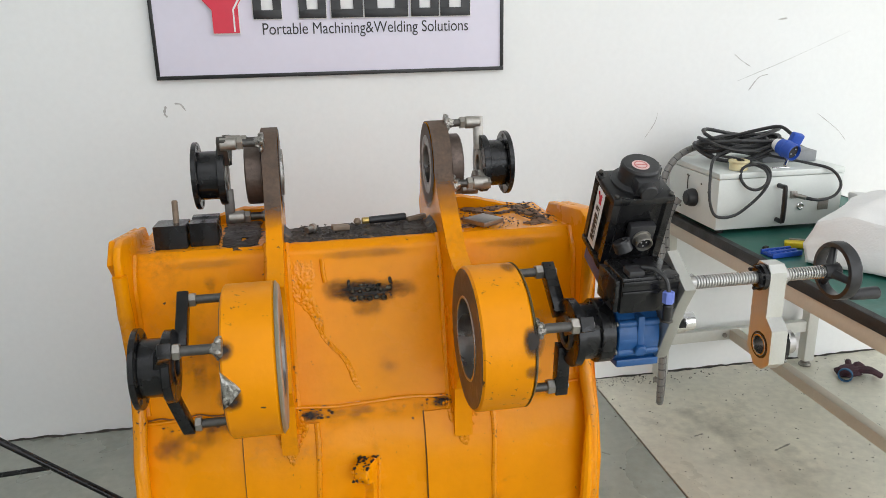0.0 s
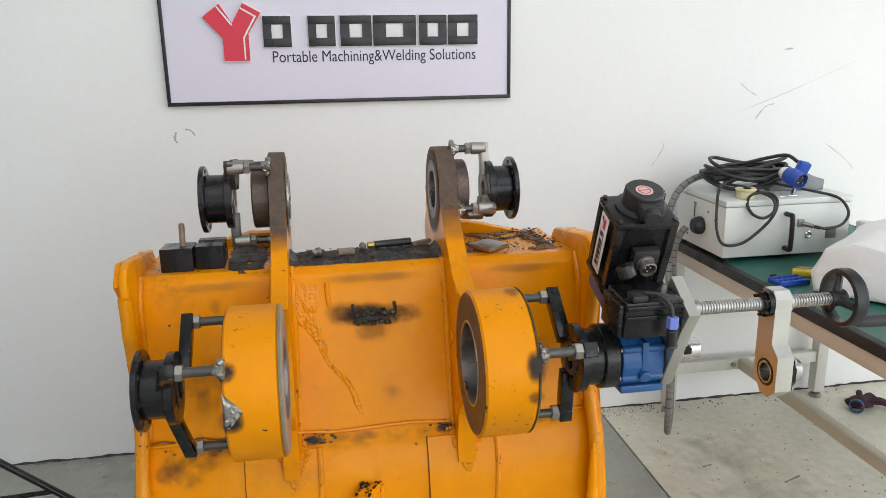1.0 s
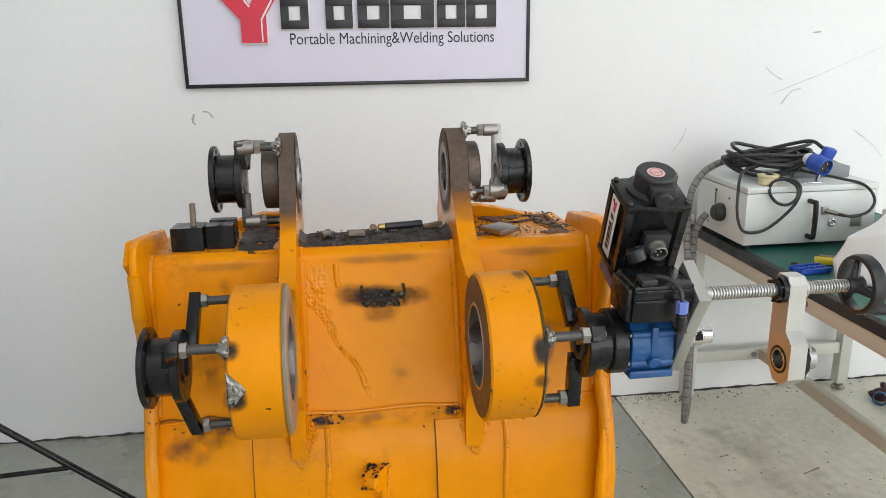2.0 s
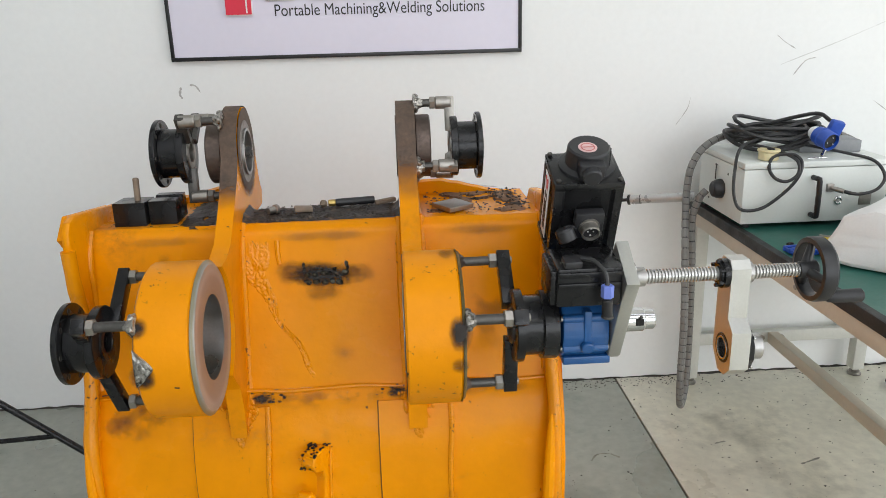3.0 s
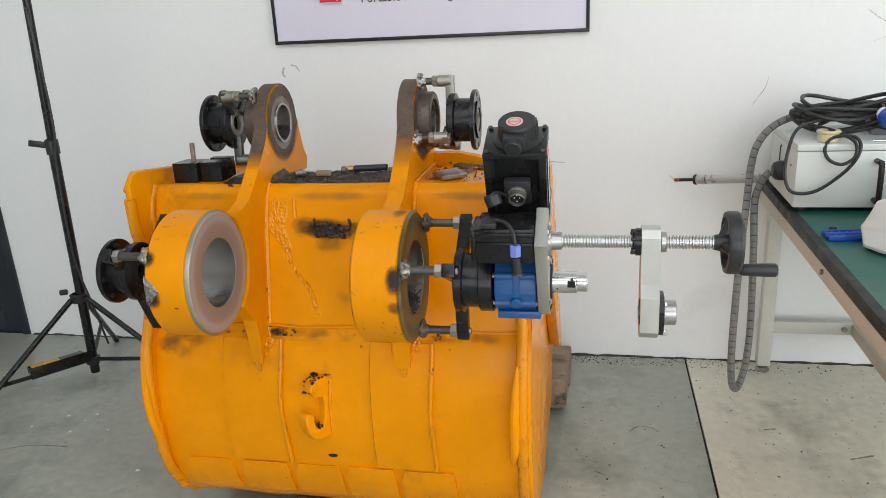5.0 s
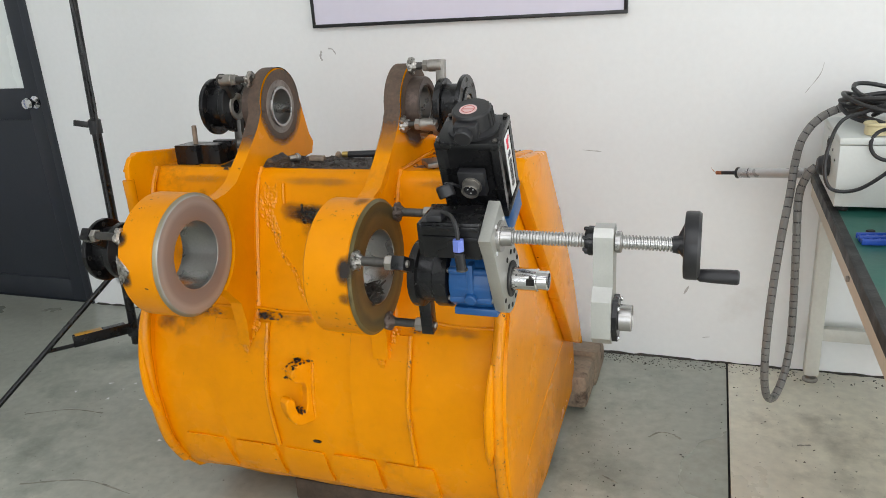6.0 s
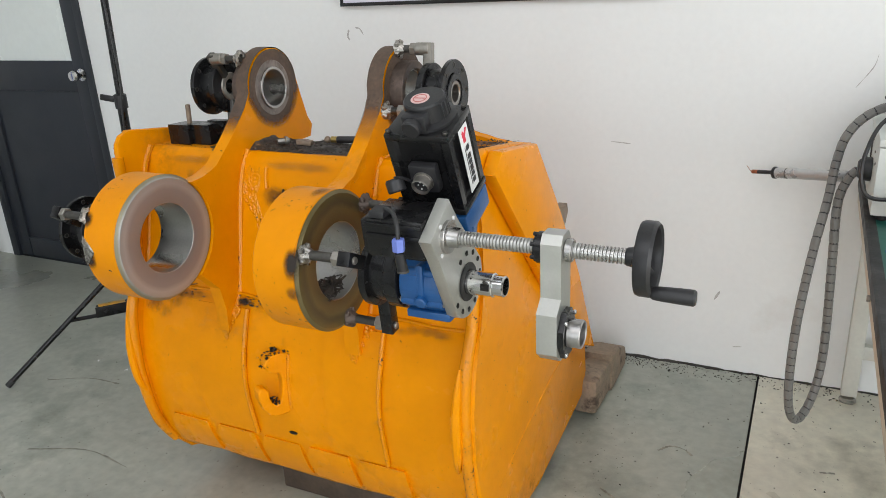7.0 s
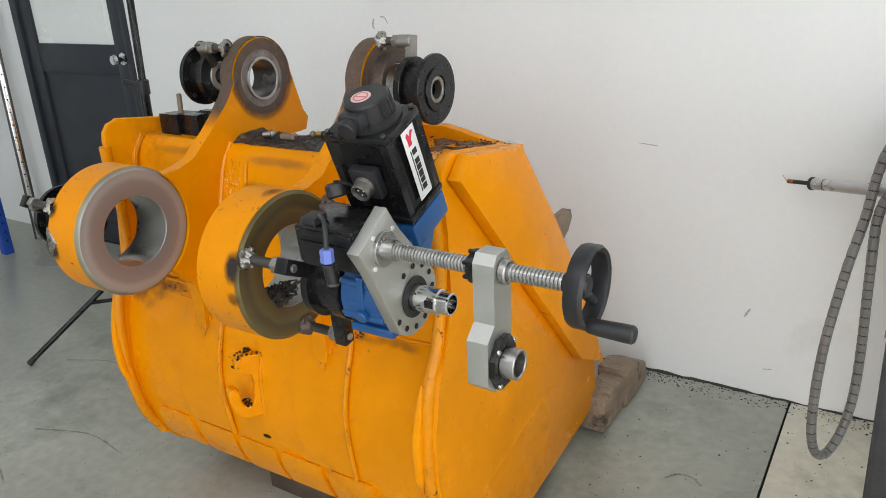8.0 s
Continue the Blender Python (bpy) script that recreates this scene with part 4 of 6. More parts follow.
smut(on_boss(0.645, 88, 0.022, 14), 0.55)

# heat tint round the pin bores and down the front edges of the ears
def tint_ring(x, r0, r1, strength):
    b = bmesh.new()
    lay = b.verts.layers.float.new("cover")
    rings = []
    for i in range(7):
        f = i / 6
        ring = []
        for k in range(48):
            a = 2 * math.pi * k / 48
            r = r0 + (r1 - r0) * f
            lim = 0.097 if math.sin(a) > -0.1 else 9
            q = b.verts.new((x, BY + 0.004 * f + min(r, lim) * math.cos(a), BZ + min(r, lim) * math.sin(a)))
            up = max(0.0, min(1.0, 0.5 + 1.6 * math.sin(a)))
            q[lay] = strength * ((1 - f) ** 0.8 * (1 - up) + up)
            ring.append(q)
        rings.append(ring)
    for A, B in zip(rings, rings[1:]):
        for k in range(48):
            b.faces.new((A[k], A[(k + 1) % 48], B[(k + 1) % 48], B[k]))
    return part("heat_and_edge_tint", b, TINT, bucket)


tint_ring(0.2195, 0.068, 0.108, 1.5)
tint_ring(0.180, 0.071, 0.108, 1.5)
tint_ring(0.6055, 0.068, 0.110, 1.6)
tint_ring(0.5605, 0.068, 0.110, 1.6)
RIM = [(1.850 + 0.1012 * math.cos(radians(q)), 1.165 + 0.1012 * math.sin(radians(q))) for q in range(-2, 172, 6)]
RIM += [(1.7505, 1.1655), (1.741, 1.151), (1.7315, 1.137), (1.7225, 1.127), (1.708, 1.1125), (1.693, 1.0985), (1.678, 1.085), (1.662, 1.071)]
for x0, x1, fade in ((0.183, 0.217, 5), (0.563, 0.603, 9)):
    b = bmesh.new()
    lay = b.verts.layers.float.new("cover")
    last = None
    for k, (y, z) in enumerate(RIM):
        row = [b.verts.new((x, y - 0.0008, z + 0.0008)) for x in (x0 - 0.001, (x0 + x1) / 2, x1 + 0.001)]
        for v in row:
            v[lay] = 1.5 * max(0.0, min(1.0, (len(RIM) - 1 - k) / fade))
        if last:
            for i in (0, 1):
                b.faces.new((last[i], last[i + 1], row[i + 1], row[i]))
        last = row
    part("heat_and_edge_tint", b, TINT, bucket)
# rubbed dirt over the shell, tube and straps; brown strips along crease and edge
random.seed(77)
for k in range(5):
    cx, cz, rx, rz = rng(-0.05, 0.83), rng(0.33, 0.64), rng(0.02, 0.07), rng(0.012, 0.035)
    smut(lambda u, v, cx=cx, cz=cz, rx=rx, rz=rz: (cx + u * rx, shell_at(max(0.2, min(0.68, cz + v * rz))) - 0.0125, cz + v * rz), rng(0.10, 0.22), 8, 6, "dirt_and_brown_patch", bucket, DIRT_AND_BROWN)
for k in range(6):
    cx, cz, rx, rz = rng(-0.05, 0.83), rng(0.73, 0.98), rng(0.015, 0.06), rng(0.012, 0.03)
    smut(on_tube(cx, cz, rx, rz), rng(0.10, 0.25), 8, 6, "dirt_and_brown_patch", bucket, DIRT_AND_BROWN)
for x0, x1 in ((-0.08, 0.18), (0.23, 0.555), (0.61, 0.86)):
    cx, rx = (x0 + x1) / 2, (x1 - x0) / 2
    # browner strip just below the crease, one for each bay
    smut(lambda u, v, cx=cx, rx=rx: (cx + u * rx, shell_at(min(0.683, 0.668 + v * 0.018)) - 0.005, 0.668 + v * 0.016), 0.40, 20, 5, "dirt_and_brown_patch", bucket, DIRT_AND_BROWN)
    # browner strip along the tube's top edge, in the ears' tint colour
    smut(lambda u, v, cx=cx, rx=rx: (cx + u * rx, tube_y(min(1.024, 1.004 + v * 0.016)) - 0.0045, 1.004 + v * 0.016), 0.35, 20, 5, "dirt_and_brown_patch", bucket, TINT)

# grime, chips and swarf on the top plate
def crust(x0, x1, y0, y1, material, hmax, seed, name, bare=-0.62, heap=0.0):
    b = bmesh.new()
    nx, ny = int((x1 - x0) / 0.006), int((y1 - y0) / 0.006)
    grid = []
    for i in range(nx + 1):
        row = []
        for j in range(ny + 1):
            x, y = x0 + (x1 - x0) * i / nx, y0 + (y1 - y0) * j / ny
            e = min(i, nx - i, 6) / 6 * min(j + 2 if j else 0, ny - j + 3, 6) / 6
            q = Vector((x, y, seed))
            h = hmax * e * max(0.12, 0.45 + 0.5 * noise.noise(q * 22) + 0.4 * noise.noise(q * 70)) + (0.0015 if e > 0.6 else -0.002 * (1 - e) + 0.004 * noise.noise(q * 40))
            if noise.noise(Vector((x * 16, y * 16, seed))) + 0.5 * noise.noise(Vector((x * 45, y * 45, seed))) < bare:
                h = -0.02
            h += heap * math.exp(-min(x - x0, x1 - x) / 0.013) * min(1, j / 6, (ny - j) / 5)
            row.append(b.verts.new((x, y, 1.0225 + 0.006 * (1.85 - y) / 0.15 * 0.5 + max(h, -0.012))))
        grid.append(row)
    for i in range(nx):
        for j in range(ny):
            b.faces.new((grid[i][j], grid[i + 1][j], grid[i + 1][j + 1], grid[i][j + 1]))
    return part(name, b, material, bucket)


crust(0.218, 0.562, 1.717, 1.862, GRIME, 0.012, 1.3, "grime_layer", heap=0.024)
crust(0.060, 0.182, 1.706, 1.965, GRIME, 0.007, 5.1, "grime_layer", -0.45)
crust(0.608, 0.868, 1.725, 1.965, mat("thin_rusty_dust", (0.22, 0.11, 0.05), 0.75, 0, 0.4, 14, 90, 0.5, stain=(0.04, 0.03, 0.025), stain_at=0.50, stain_scale=14), 0.006, 8.7, "dust_layer", -0.02)
random.seed(21)
spots = [(rng(0.23, 0.55), rng(1.71, 1.85), 1.032, rng(0.002, 0.006)) for k in range(420)]
spots += [(rng(0.62, 0.86), rng(1.73, 1.96), 1.028, rng(0.002, 0.006)) for k in range(170)]
spots += [(rng(0.78, 0.86), rng(1.78, 1.95), 1.032, rng(0.003, 0.008)) for k in range(70)]
spots += [(rng(-0.07, 0.18), rng(1.71, 1.95), 1.028, rng(0.0015, 0.004)) for k in range(200)]
tagged(solo("steel_chips", crumbs(spots), CHIP, "dark metal chips scattered on the bucket top", "metal chips"), kind="stuff")

# ---- loose bits on the bucket top ----
for x0, x1, y0, hole in ((-0.057, 0.012, 1.735, True), (0.016, 0.076, 1.745, False)):
    blk = thing("vee_block", ((x0 + x1) / 2, y0 + 0.04, 1.028), "dark steel clamping block on the bucket top", "steel block", "clamping blocks")
    b = prism([(y0, 1.028), (y0 + 0.085, 1.028), (y0 + 0.085, 1.080), (y0 + 0.062, 1.080), (y0 + 0.05, 1.062), (y0 + 0.036, 1.080), (y0, 1.080)] if not hole else [(y0, 1.028), (y0 + 0.075, 1.028), (y0 + 0.075, 1.076), (y0, 1.080)], x0, x1, 0.002)
    part("block_body", b, BLACK, blk)
    if hole:
        part("stud", rod((x0 + 0.045, y0 + 0.035, 1.075), (x0 + 0.046, y0 + 0.037, 1.128), 0.0065, 14), RUST, blk, "rusty threaded stud")
lp = box(-0.034, 0.034, -0.034, 0.034, 0, 0.011, 0.001)
solo("shim_plate", turned(lp, pose(0.683, 1.775, 1.0315, 0, 0, 34)), STEEL, "loose grey flat steel plate lying on the bucket", "steel plate")
solo("steel_plug", turned(lathe((0, 0, 0), (1, 0, 0), [(0, 0), (0, 0.007), (0.018, 0.008), (0.02, 0.011), (0.026, 0.011), (0.032, 0.005), (0.034, 0)], 18), pose(0.268, 1.775, 1.040, 0, 0, 50)), STEEL, "small turned steel plug", "steel plug")
rodt = thing("spent_rod", (0.45, 1.83, 1.035), "burnt rod end with brass collar on the grime", "metal rod")
part("shaft", rod((0.415, 1.828, 1.041), (0.505, 1.836, 1.043), 0.009, 14), BLACKP, rodt)
part("collar", rod((0.398, 1.826, 1.041), (0.416, 1.828, 1.041), 0.008, 14), mat("brass", (0.5, 0.36, 0.12), 0.35, 0.9), rodt, "brass collar")
part("tip", blob((0.388, 1.825, 1.040), 0.009, sub=2), RUST, rodt)
solo("rusty_offcut", turned(box(-0.02, 0.02, -0.01, 0.01, 0, 0.012, 0.002), pose(0.345, 1.785, 1.034, 0, 5, 12)), RUST, "rusty steel offcut in the grime", "metal offcut")
solo("rusty_offcut", turned(box(-0.025, 0.025, -0.007, 0.007, 0, 0.01, 0.002), pose(0.530, 1.835, 1.034, 0, -4, 20)), RUST, "rusty steel sliver in the grime", "metal offcut")


# ---- bearing supports on the bores ----
def holes(parent, x, cy, cz, r, n, hr, nx, turn=0.0):
    for k in range(n):
        a = turn + 2 * math.pi * k / n
        c = Vector((x, cy + r * math.cos(a), cz + r * math.sin(a)))
        part("bolt_hole", rod(c, c + Vector((nx * 0.0006, 0, 0)), hr, 14), SOOT, parent)
        part("hole_rim", sleeve(c, (nx, 0, 0), 0.0011, hr + 0.0015, hr, 14, 0.0004), DARKSTEEL, parent)


def weld_collar(q, side):
    """A lumpy fillet of weld round a stud's foot; side points from the stud to the plate."""
    b = lathe(q - side * 0.016, side, [(0, 0.0085), (0.003, 0.0105), (0.009, 0.0135), (0.015, 0.0185), (0.019, 0.0195), (0.021, 0.012)], 36)
    for v in b.verts:
        d = v.co - q
        v.co += d.normalized() * (0.0035 * noise.noise(v.co * 130) + 0.0025 * noise.noise(v.co * 300))
    for k in range(5):
        a = k * 1.26 + q.z * 40
        w = side.orthogonal().normalized()
        blob(q - side * 0.002 + Matrix.Rotation(a, 3, side) @ w * 0.0165, 0.0062, (1, 1, 1), 0.4, 2, bm=b)
    return b


def support(label, xf, s, cy, cz, bolts, x_ring, flange_r, steel_arms, arm_w=0.026, lean=0.0):
    """A flanged bearing hub held by three arms; s is the way from its flange to the bore."""
    h = thing("bearing_support", (xf, cy, cz), label, "bearing support", "bearing supports")
    fl = part("flange", sleeve((xf, cy, cz), (s, 0, 0), 0.011, flange_r, 0.024, 56, 0.0015), BLACK, h)
    holes(fl, xf, cy, cz, flange_r * 0.84, 8, 0.0042, -s)
    holes(fl, xf + s * 0.011, cy, cz, flange_r * 0.84, 8, 0.0042, s)
    part("flange_step", sleeve((xf - s * 0.004, cy, cz), (s, 0, 0), 0.0045, flange_r * 0.62, 0.030, 56, 0.0015), BLACK, h)
    part("bearing", sleeve((xf - s * 0.001, cy, cz), (s, 0, 0), 0.02, 0.029, 0.02, 40, 0.0015), STEEL, h, "steel bearing race")
    part("drum", sleeve((xf + s * 0.011, cy, cz), (s, 0, 0), 0.042, flange_r * 0.72, 0.022, 56, 0.0015), BLACK, h)
    part("hub_disc", sleeve((xf + s * 0.053, cy, cz), (s, 0, 0), 0.016, flange_r * 0.90, 0.022, 56, 0.0015), BLACK, h)
    part("bearing_ring", sleeve((xf + s * 0.060, cy, cz), (s, 0, 0), 0.012, 0.036, 0.02, 40, 0.002), STEEL if steel_arms else BLACK, h)
    for by, bz in bolts:
        d = Vector((0, by, bz))
        n = d.normalized()
        side = Vector((s, 0, 0))
        w = n.cross(side)
        c = Vector((xf, cy, cz))
        xa = 0.060
        m = Matrix((n, w, side)).transposed().to_4x4()
        L0, L1 = flange_r * 0.45, d.length + 0.014
        if steel_arms:
            arm = prism([(-0.009, -0.012), (0.009, -0.012), (0.010, 0.003), (0.007, 0.009), (-0.007, 0.009), (-0.010, 0.003)], L0, L1, 0.002)
            turned(arm, Matrix.Translation(c + side * (xa + 0.010)) @ m)
            part("arm", arm, steel_arms, h)
            p = c + d + side * (xa + 0.004)
            part("standoff", rod(p, p + side * 0.036, 0.0145, 24), STEEL, h, "bright steel standoff")
            x2 = 0.100
        else:
            arm = box(L0, L1, -arm_w / 2, arm_w / 2, 0, 0.022, 0.0015)
            for v in arm.verts:
                v.co.z -= (lean if by < 0.05 else 0.0) * (L1 - v.co.x) / (L1 - L0)
            turned(arm, Matrix.Translation(c + side * (xa + 0.006)) @ m)
            part("arm", arm, BLACK, h)
            p = c + d
            x2 = xa + 0.028
        p = c + d + side * x2
        gap = abs(x_ring - xf) - x2
        part("nut", hexa(p, p + side * 0.013, 0.0145), STEEL, h)
        part("stud", rod(p, p + side * (gap + 0.002), 0.0088, 18), DARKSTEEL, h)
        q = Vector((x_ring, cy + by, cz + bz))
        part("weld_lump", weld_collar(q, side), WELD, h, "bright lumpy weld")
    return h


TRI = [(-0.114, 0.076), (0.112, 0.086), (0.014, -0.131)]
support("black flanged bearing support welded to the bored boss", -0.054, 1, AY, AZ, TRI, 0.112, 0.075, None, 0.026, 0.032)
# spare weld lump where an earlier stud was cut off
def gouge(x0, wide, ang, half, n=16):
    """A torn-off weld: a rough three-cornered steel scar that starts at the ring's edge."""
    b = bmesh.new()
    grid = []
    for i in range(n + 1):
        row = []
        for j in range(n + 1):
            v = 2 * j / n - 1
            x = x0 + wide * (1 - abs(v) ** 1.3) * i / n
            a = radians(ang + half * v)
            edge = min(i, n - i, j, n - j) / n
            r = 0.1425 + min(edge * 9, 1) * (0.0030 + 0.0022 * noise.noise(Vector((x * 190, a * 26, ang))))
            row.append(b.verts.new((x, AY - r * math.cos(a), AZ + r * math.sin(a))))
        grid.append(row)
    for i in range(n):
        for j in range(n):
            b.faces.new((grid[i][j], grid[i + 1][j], grid[i + 1][j + 1], grid[i][j + 1]))
    return b


part("cut_weld", gouge(0.109, 0.033, 3, 14), WELD, bucket, "torn-off weld scar of bare steel")
b = turned(gouge(0.0, 0.026, 5, 10), Matrix.Translation((0.664, 0, 0)) @ Matrix.Diagonal((-1, 1, 1, 1)))
support("black flanged bearing support on steel standoffs", 0.032, 1, 1.822, 1.170, [(-0.048, 0.076), (-0.008, -0.098), (0.080, 0.062)], 0.186, 0.075, DARKSTEEL)
support("black flanged bearing support on bright steel arms", 0.752, -1, 1.822, 1.165, [(-0.066, -0.032), (0.012, 0.097), (0.060, -0.072)], 0.606, 0.075, STEEL)

# ---- portable boring machine on the right boss ----
SYA, SZA = 1.400, 0.897      # spindle axis
FYA, FZA = 1.325, 1.009      # feed screw axis
mach = thing("boring_machine", (0.86, 1.4, 0.9), "portable line boring machine, black motors, blue gearbox, steel screw", "boring machine")
for by, bz in ((-0.112, 0.055), (0.108, 0.088), (0.014, -0.131)):
    q = Vector((0.670, AY + by, AZ + bz))
    part("weld_lump", weld_collar(q, Vector((-1, 0, 0))), WELD if by < 0 else BROWN, mach)
    part("stud", rod(q, q + Vector((0.080, 0, 0)), 0.0092, 18), DARKSTEEL, mach)
    part("nut", hexa(q + Vector((0.064, 0, 0)), q + Vector((0.080, 0, 0)), 0.0155), STEEL, mach)
    d = Vector((0, by, bz))
    n, side = d.normalized(), Vector((1, 0, 0))
    w = n.cross(side)
    m = Matrix((n, w, side)).transposed().to_4x4()
    arm = box(0.035, d.length + 0.016, -0.0135, 0.0135, 0, 0.026, 0.0015)
    part("arm", turned(arm, Matrix.Translation((0.750, AY, AZ)) @ m), BLACK, mach)
    part("bolt_tip", rod(q + Vector((0.1045, 0, 0)), q + Vector((0.1105, 0, 0)), 0.0072, 16), STEEL, mach)
part("hub", lathe((0.762, SYA, SZA), (1, 0, 0), [(0, 0.024), (0, 0.066), (0.002, 0.068), (0.016, 0.068), (0.018, 0.056), (0.050, 0.056), (0.050, 0.062), (0.052, 0.064), (0.078, 0.064), (0.080, 0.060), (0.080, 0.03)], 56), BLACK, mach, "black stepped bearing hub")
part("hub_ring", sleeve((0.756, SYA, SZA), (1, 0, 0), 0.014, 0.034, 0.022, 40), DARKSTEEL, mach)
for k in range(6):
    a = k * math.pi / 3 + 0.3
    part("cap_screw", rod((0.812, SYA + 0.0572 * math.cos(a), SZA + 0.0572 * math.sin(a)), (0.822, SYA + 0.0572 * math.cos(a), SZA + 0.0572 * math.sin(a)), 0.005, 10), DARKSTEEL, mach)
# blue gearbox
T = pose(0, SYA, SZA, 0, 0, 0)
gb = part("gearbox", turned(prism([(0.061 * math.cos(a), 0.061 * math.sin(a)) for a in [k * math.pi / 16 for k in range(32)]], 0.846, 0.930, 0.003), T), BLUE, mach, "blue cast gearbox")
for k in range(6):
    a = radians(-150 + k * 60)
    cy, cz = SYA + 0.058 * math.cos(a), SZA + 0.058 * math.sin(a)
    part("bolt_rib", rod((0.846, cy, cz), (0.930, cy, cz), 0.0085, 14), BLUE, gb)
    part("bolt_head", rod((0.842, cy, cz), (0.8465, cy, cz), 0.005, 10), STEEL, gb)
    part("bolt_head", rod((0.9295, cy, cz), (0.9325, cy, cz), 0.005, 10), STEEL, gb)
part("boss", rod((0.890, SYA - 0.056, SZA - 0.022), (0.890, SYA - 0.067, SZA - 0.026), 0.012, 20), BLUE, gb)
part("rib", box(0.883, 0.897, SYA - 0.063, SYA - 0.03, SZA - 0.02, SZA + 0.046, 0.003), BLUE, gb)
part("band", box(0.848, 0.929, SYA - 0.061, SYA - 0.03, SZA - 0.010, SZA + 0.002, 0.002), BLUE, gb)
part("foot", box(0.850, 0.938, SYA - 0.045, SYA + 0.05, SZA - 0.066, SZA - 0.05, 0.003), BLUE, gb)
part("motor_mount", turned(box(0.842, 0.950, -0.05, 0.055, -0.035, 0.012, 0.004), pose(0, 1.468, 1.020, 22)), BLUE, gb)
part("web", prism([(1.41, 0.94), (1.48, 0.93), (1.52, 1.03), (1.44, 1.03)], 0.868, 0.938, 0.003), BLUE, gb)
# main motor, leaning forward
M = Matrix.Translation((0.890, 1.463, 1.037)) @ pose(0, 0, 0, 22)


def cross_section(hx, hy, c, g):
    return [(-hx, -hy), (-hx + c, -hy), (-hx + c + g, -hy + g), (hx - c - g, -hy + g), (hx - c, -hy), (hx, -hy), (hx, -hy + c), (hx - g, -hy + c + g), (hx - g, hy - c - g), (hx, hy - c), (hx, hy), (hx - c, hy), (hx - c - g, hy - g), (-hx + c + g, hy - g), (-hx + c, hy), (-hx, hy), (-hx, hy - c), (-hx + g, hy - c - g), (-hx + g, -hy + c + g), (-hx, -hy + c)]


def column(outline, z0, z1, bevel=0.0015):
    b = prism([(x, y) for x, y in outline], z0, z1, bevel)   # stands along x, turned upright
    return turned(b, Matrix(((0, 1, 0, 0), (0, 0, 1, 0), (1, 0, 0, 0), (0, 0, 0, 1))))


mot = part("motor", turned(column(cross_section(0.0605, 0.050, 0.014, 0.006), 0.010, 0.165), M), BLACK, mach, "black square servo motor")
part("end_plate", turned(box(-0.0625, 0.0625, -0.052, 0.052, 0.0, 0.012, 0.002), M), BLACK, mot)
part("top_plate", turned(box(-0.0615, 0.0615, -0.051, 0.051, 0.150, 0.166, 0.004), M), BLACK, mot)
cap = part("encoder_cap", turned(lathe((0.004, 0.004, 0.166), (0, 0, 1), [(0, 0), (0, 0.0495), (0.005, 0.0495), (0.007, 0.044), (0.009, 0.039), (0.038, 0.037), (0.0415, 0.034), (0.042, 0)], 40), M), BLACKP, mot, "round ribbed black encoder cap")
for k in range(7):
    a = radians(-20 + k * 14)
    part("rib", turned(rod((0.004 + 0.0385 * math.cos(a), 0.004 + 0.0385 * math.sin(a), 0.174), (0.004 + 0.037 * math.cos(a), 0.004 + 0.037 * math.sin(a), 0.204), 0.0024, 8), M), BLACKP, cap)
part("socket", turned(box(-0.020, 0.024, -0.048, -0.02, 0.170, 0.200, 0.004), M), BLACKP, cap)
part("socket_cap", turned(rod((0.000, -0.045, 0.183), (0.000, -0.060, 0.181), 0.0165, 26), M), BLACKP, cap, "round black socket cap")
part("sticker", turned(lathe((0.0, -0.002, 0.2081), (0, 0, 1), [(0, 0), (0, 0.0165), (0.0006, 0.0165), (0.0006, 0)], 28), M), mat("pink_sticker", (0.72, 0.50, 0.48), 0.5), cap, "round pale warning sticker")
part("sticker_mark", turned(sleeve((0.0, -0.002, 0.2089), (0, 0, 1), 0.0005, 0.0125, 0.0105, 26, 0.0001), M), mat("faded_red_print", (0.55, 0.16, 0.15), 0.5), cap)
part("sticker_mark", turned(box(-0.011, 0.011, -0.0030, -0.0010, 0.2089, 0.2094), M), bpy.data.materials["faded_red_print"], cap)
sk = part("power_socket", turned(box(-0.022, 0.030, -0.066, -0.046, 0.058, 0.112, 0.004), M), BLACKP, mot, "black square power socket")
part("connector", turned(lathe((0.004, -0.064, 0.083), (0, -1, -0.1), [(0, 0), (0, 0.019), (0.004, 0.019), (0.004, 0.0165), (0.019, 0.0165), (0.020, 0.0145), (0.012, 0.0135), (0.012, 0)], 30), M), STEEL, sk, "round threaded steel connector")
part("insert", turned(rod((0.004, -0.074, 0.0815), (0.004, -0.0775, 0.0812), 0.0135, 24), M), BLACKP, sk)
for px, pz in ((-0.001, 0.004), (0.009, 0.004), (0.004, -0.004), (0.004, 0.010)):
    part("pin", turned(rod((px, -0.0775, 0.0795 + pz), (px, -0.0795, 0.0793 + pz), 0.0014, 8), M), WHITEP, sk)
part("dust_cap", turned(lathe((-0.046, -0.080, 0.094), (0.35, -0.45, -0.8), [(0, 0), (0, 0.014), (0.004, 0.0165), (0.022, 0.0165), (0.024, 0.014), (0.014, 0.012), (0.014, 0)], 24), M), BLACKP, sk, "dangling rubber dust cap")
part("cap_strap", turned(pipe([(-0.018, -0.062, 0.075), (-0.030, -0.078, 0.096), (-0.044, -0.080, 0.096)], 0.003, 6), M), BLACKP, sk)
for x in (-0.054, 0.054):
    for y in (-0.043, 0.043):
        part("cap_screw", turned(rod((x, y, 0.166), (x, y, 0.171), 0.0045, 10), M), DARKSTEEL, mot)
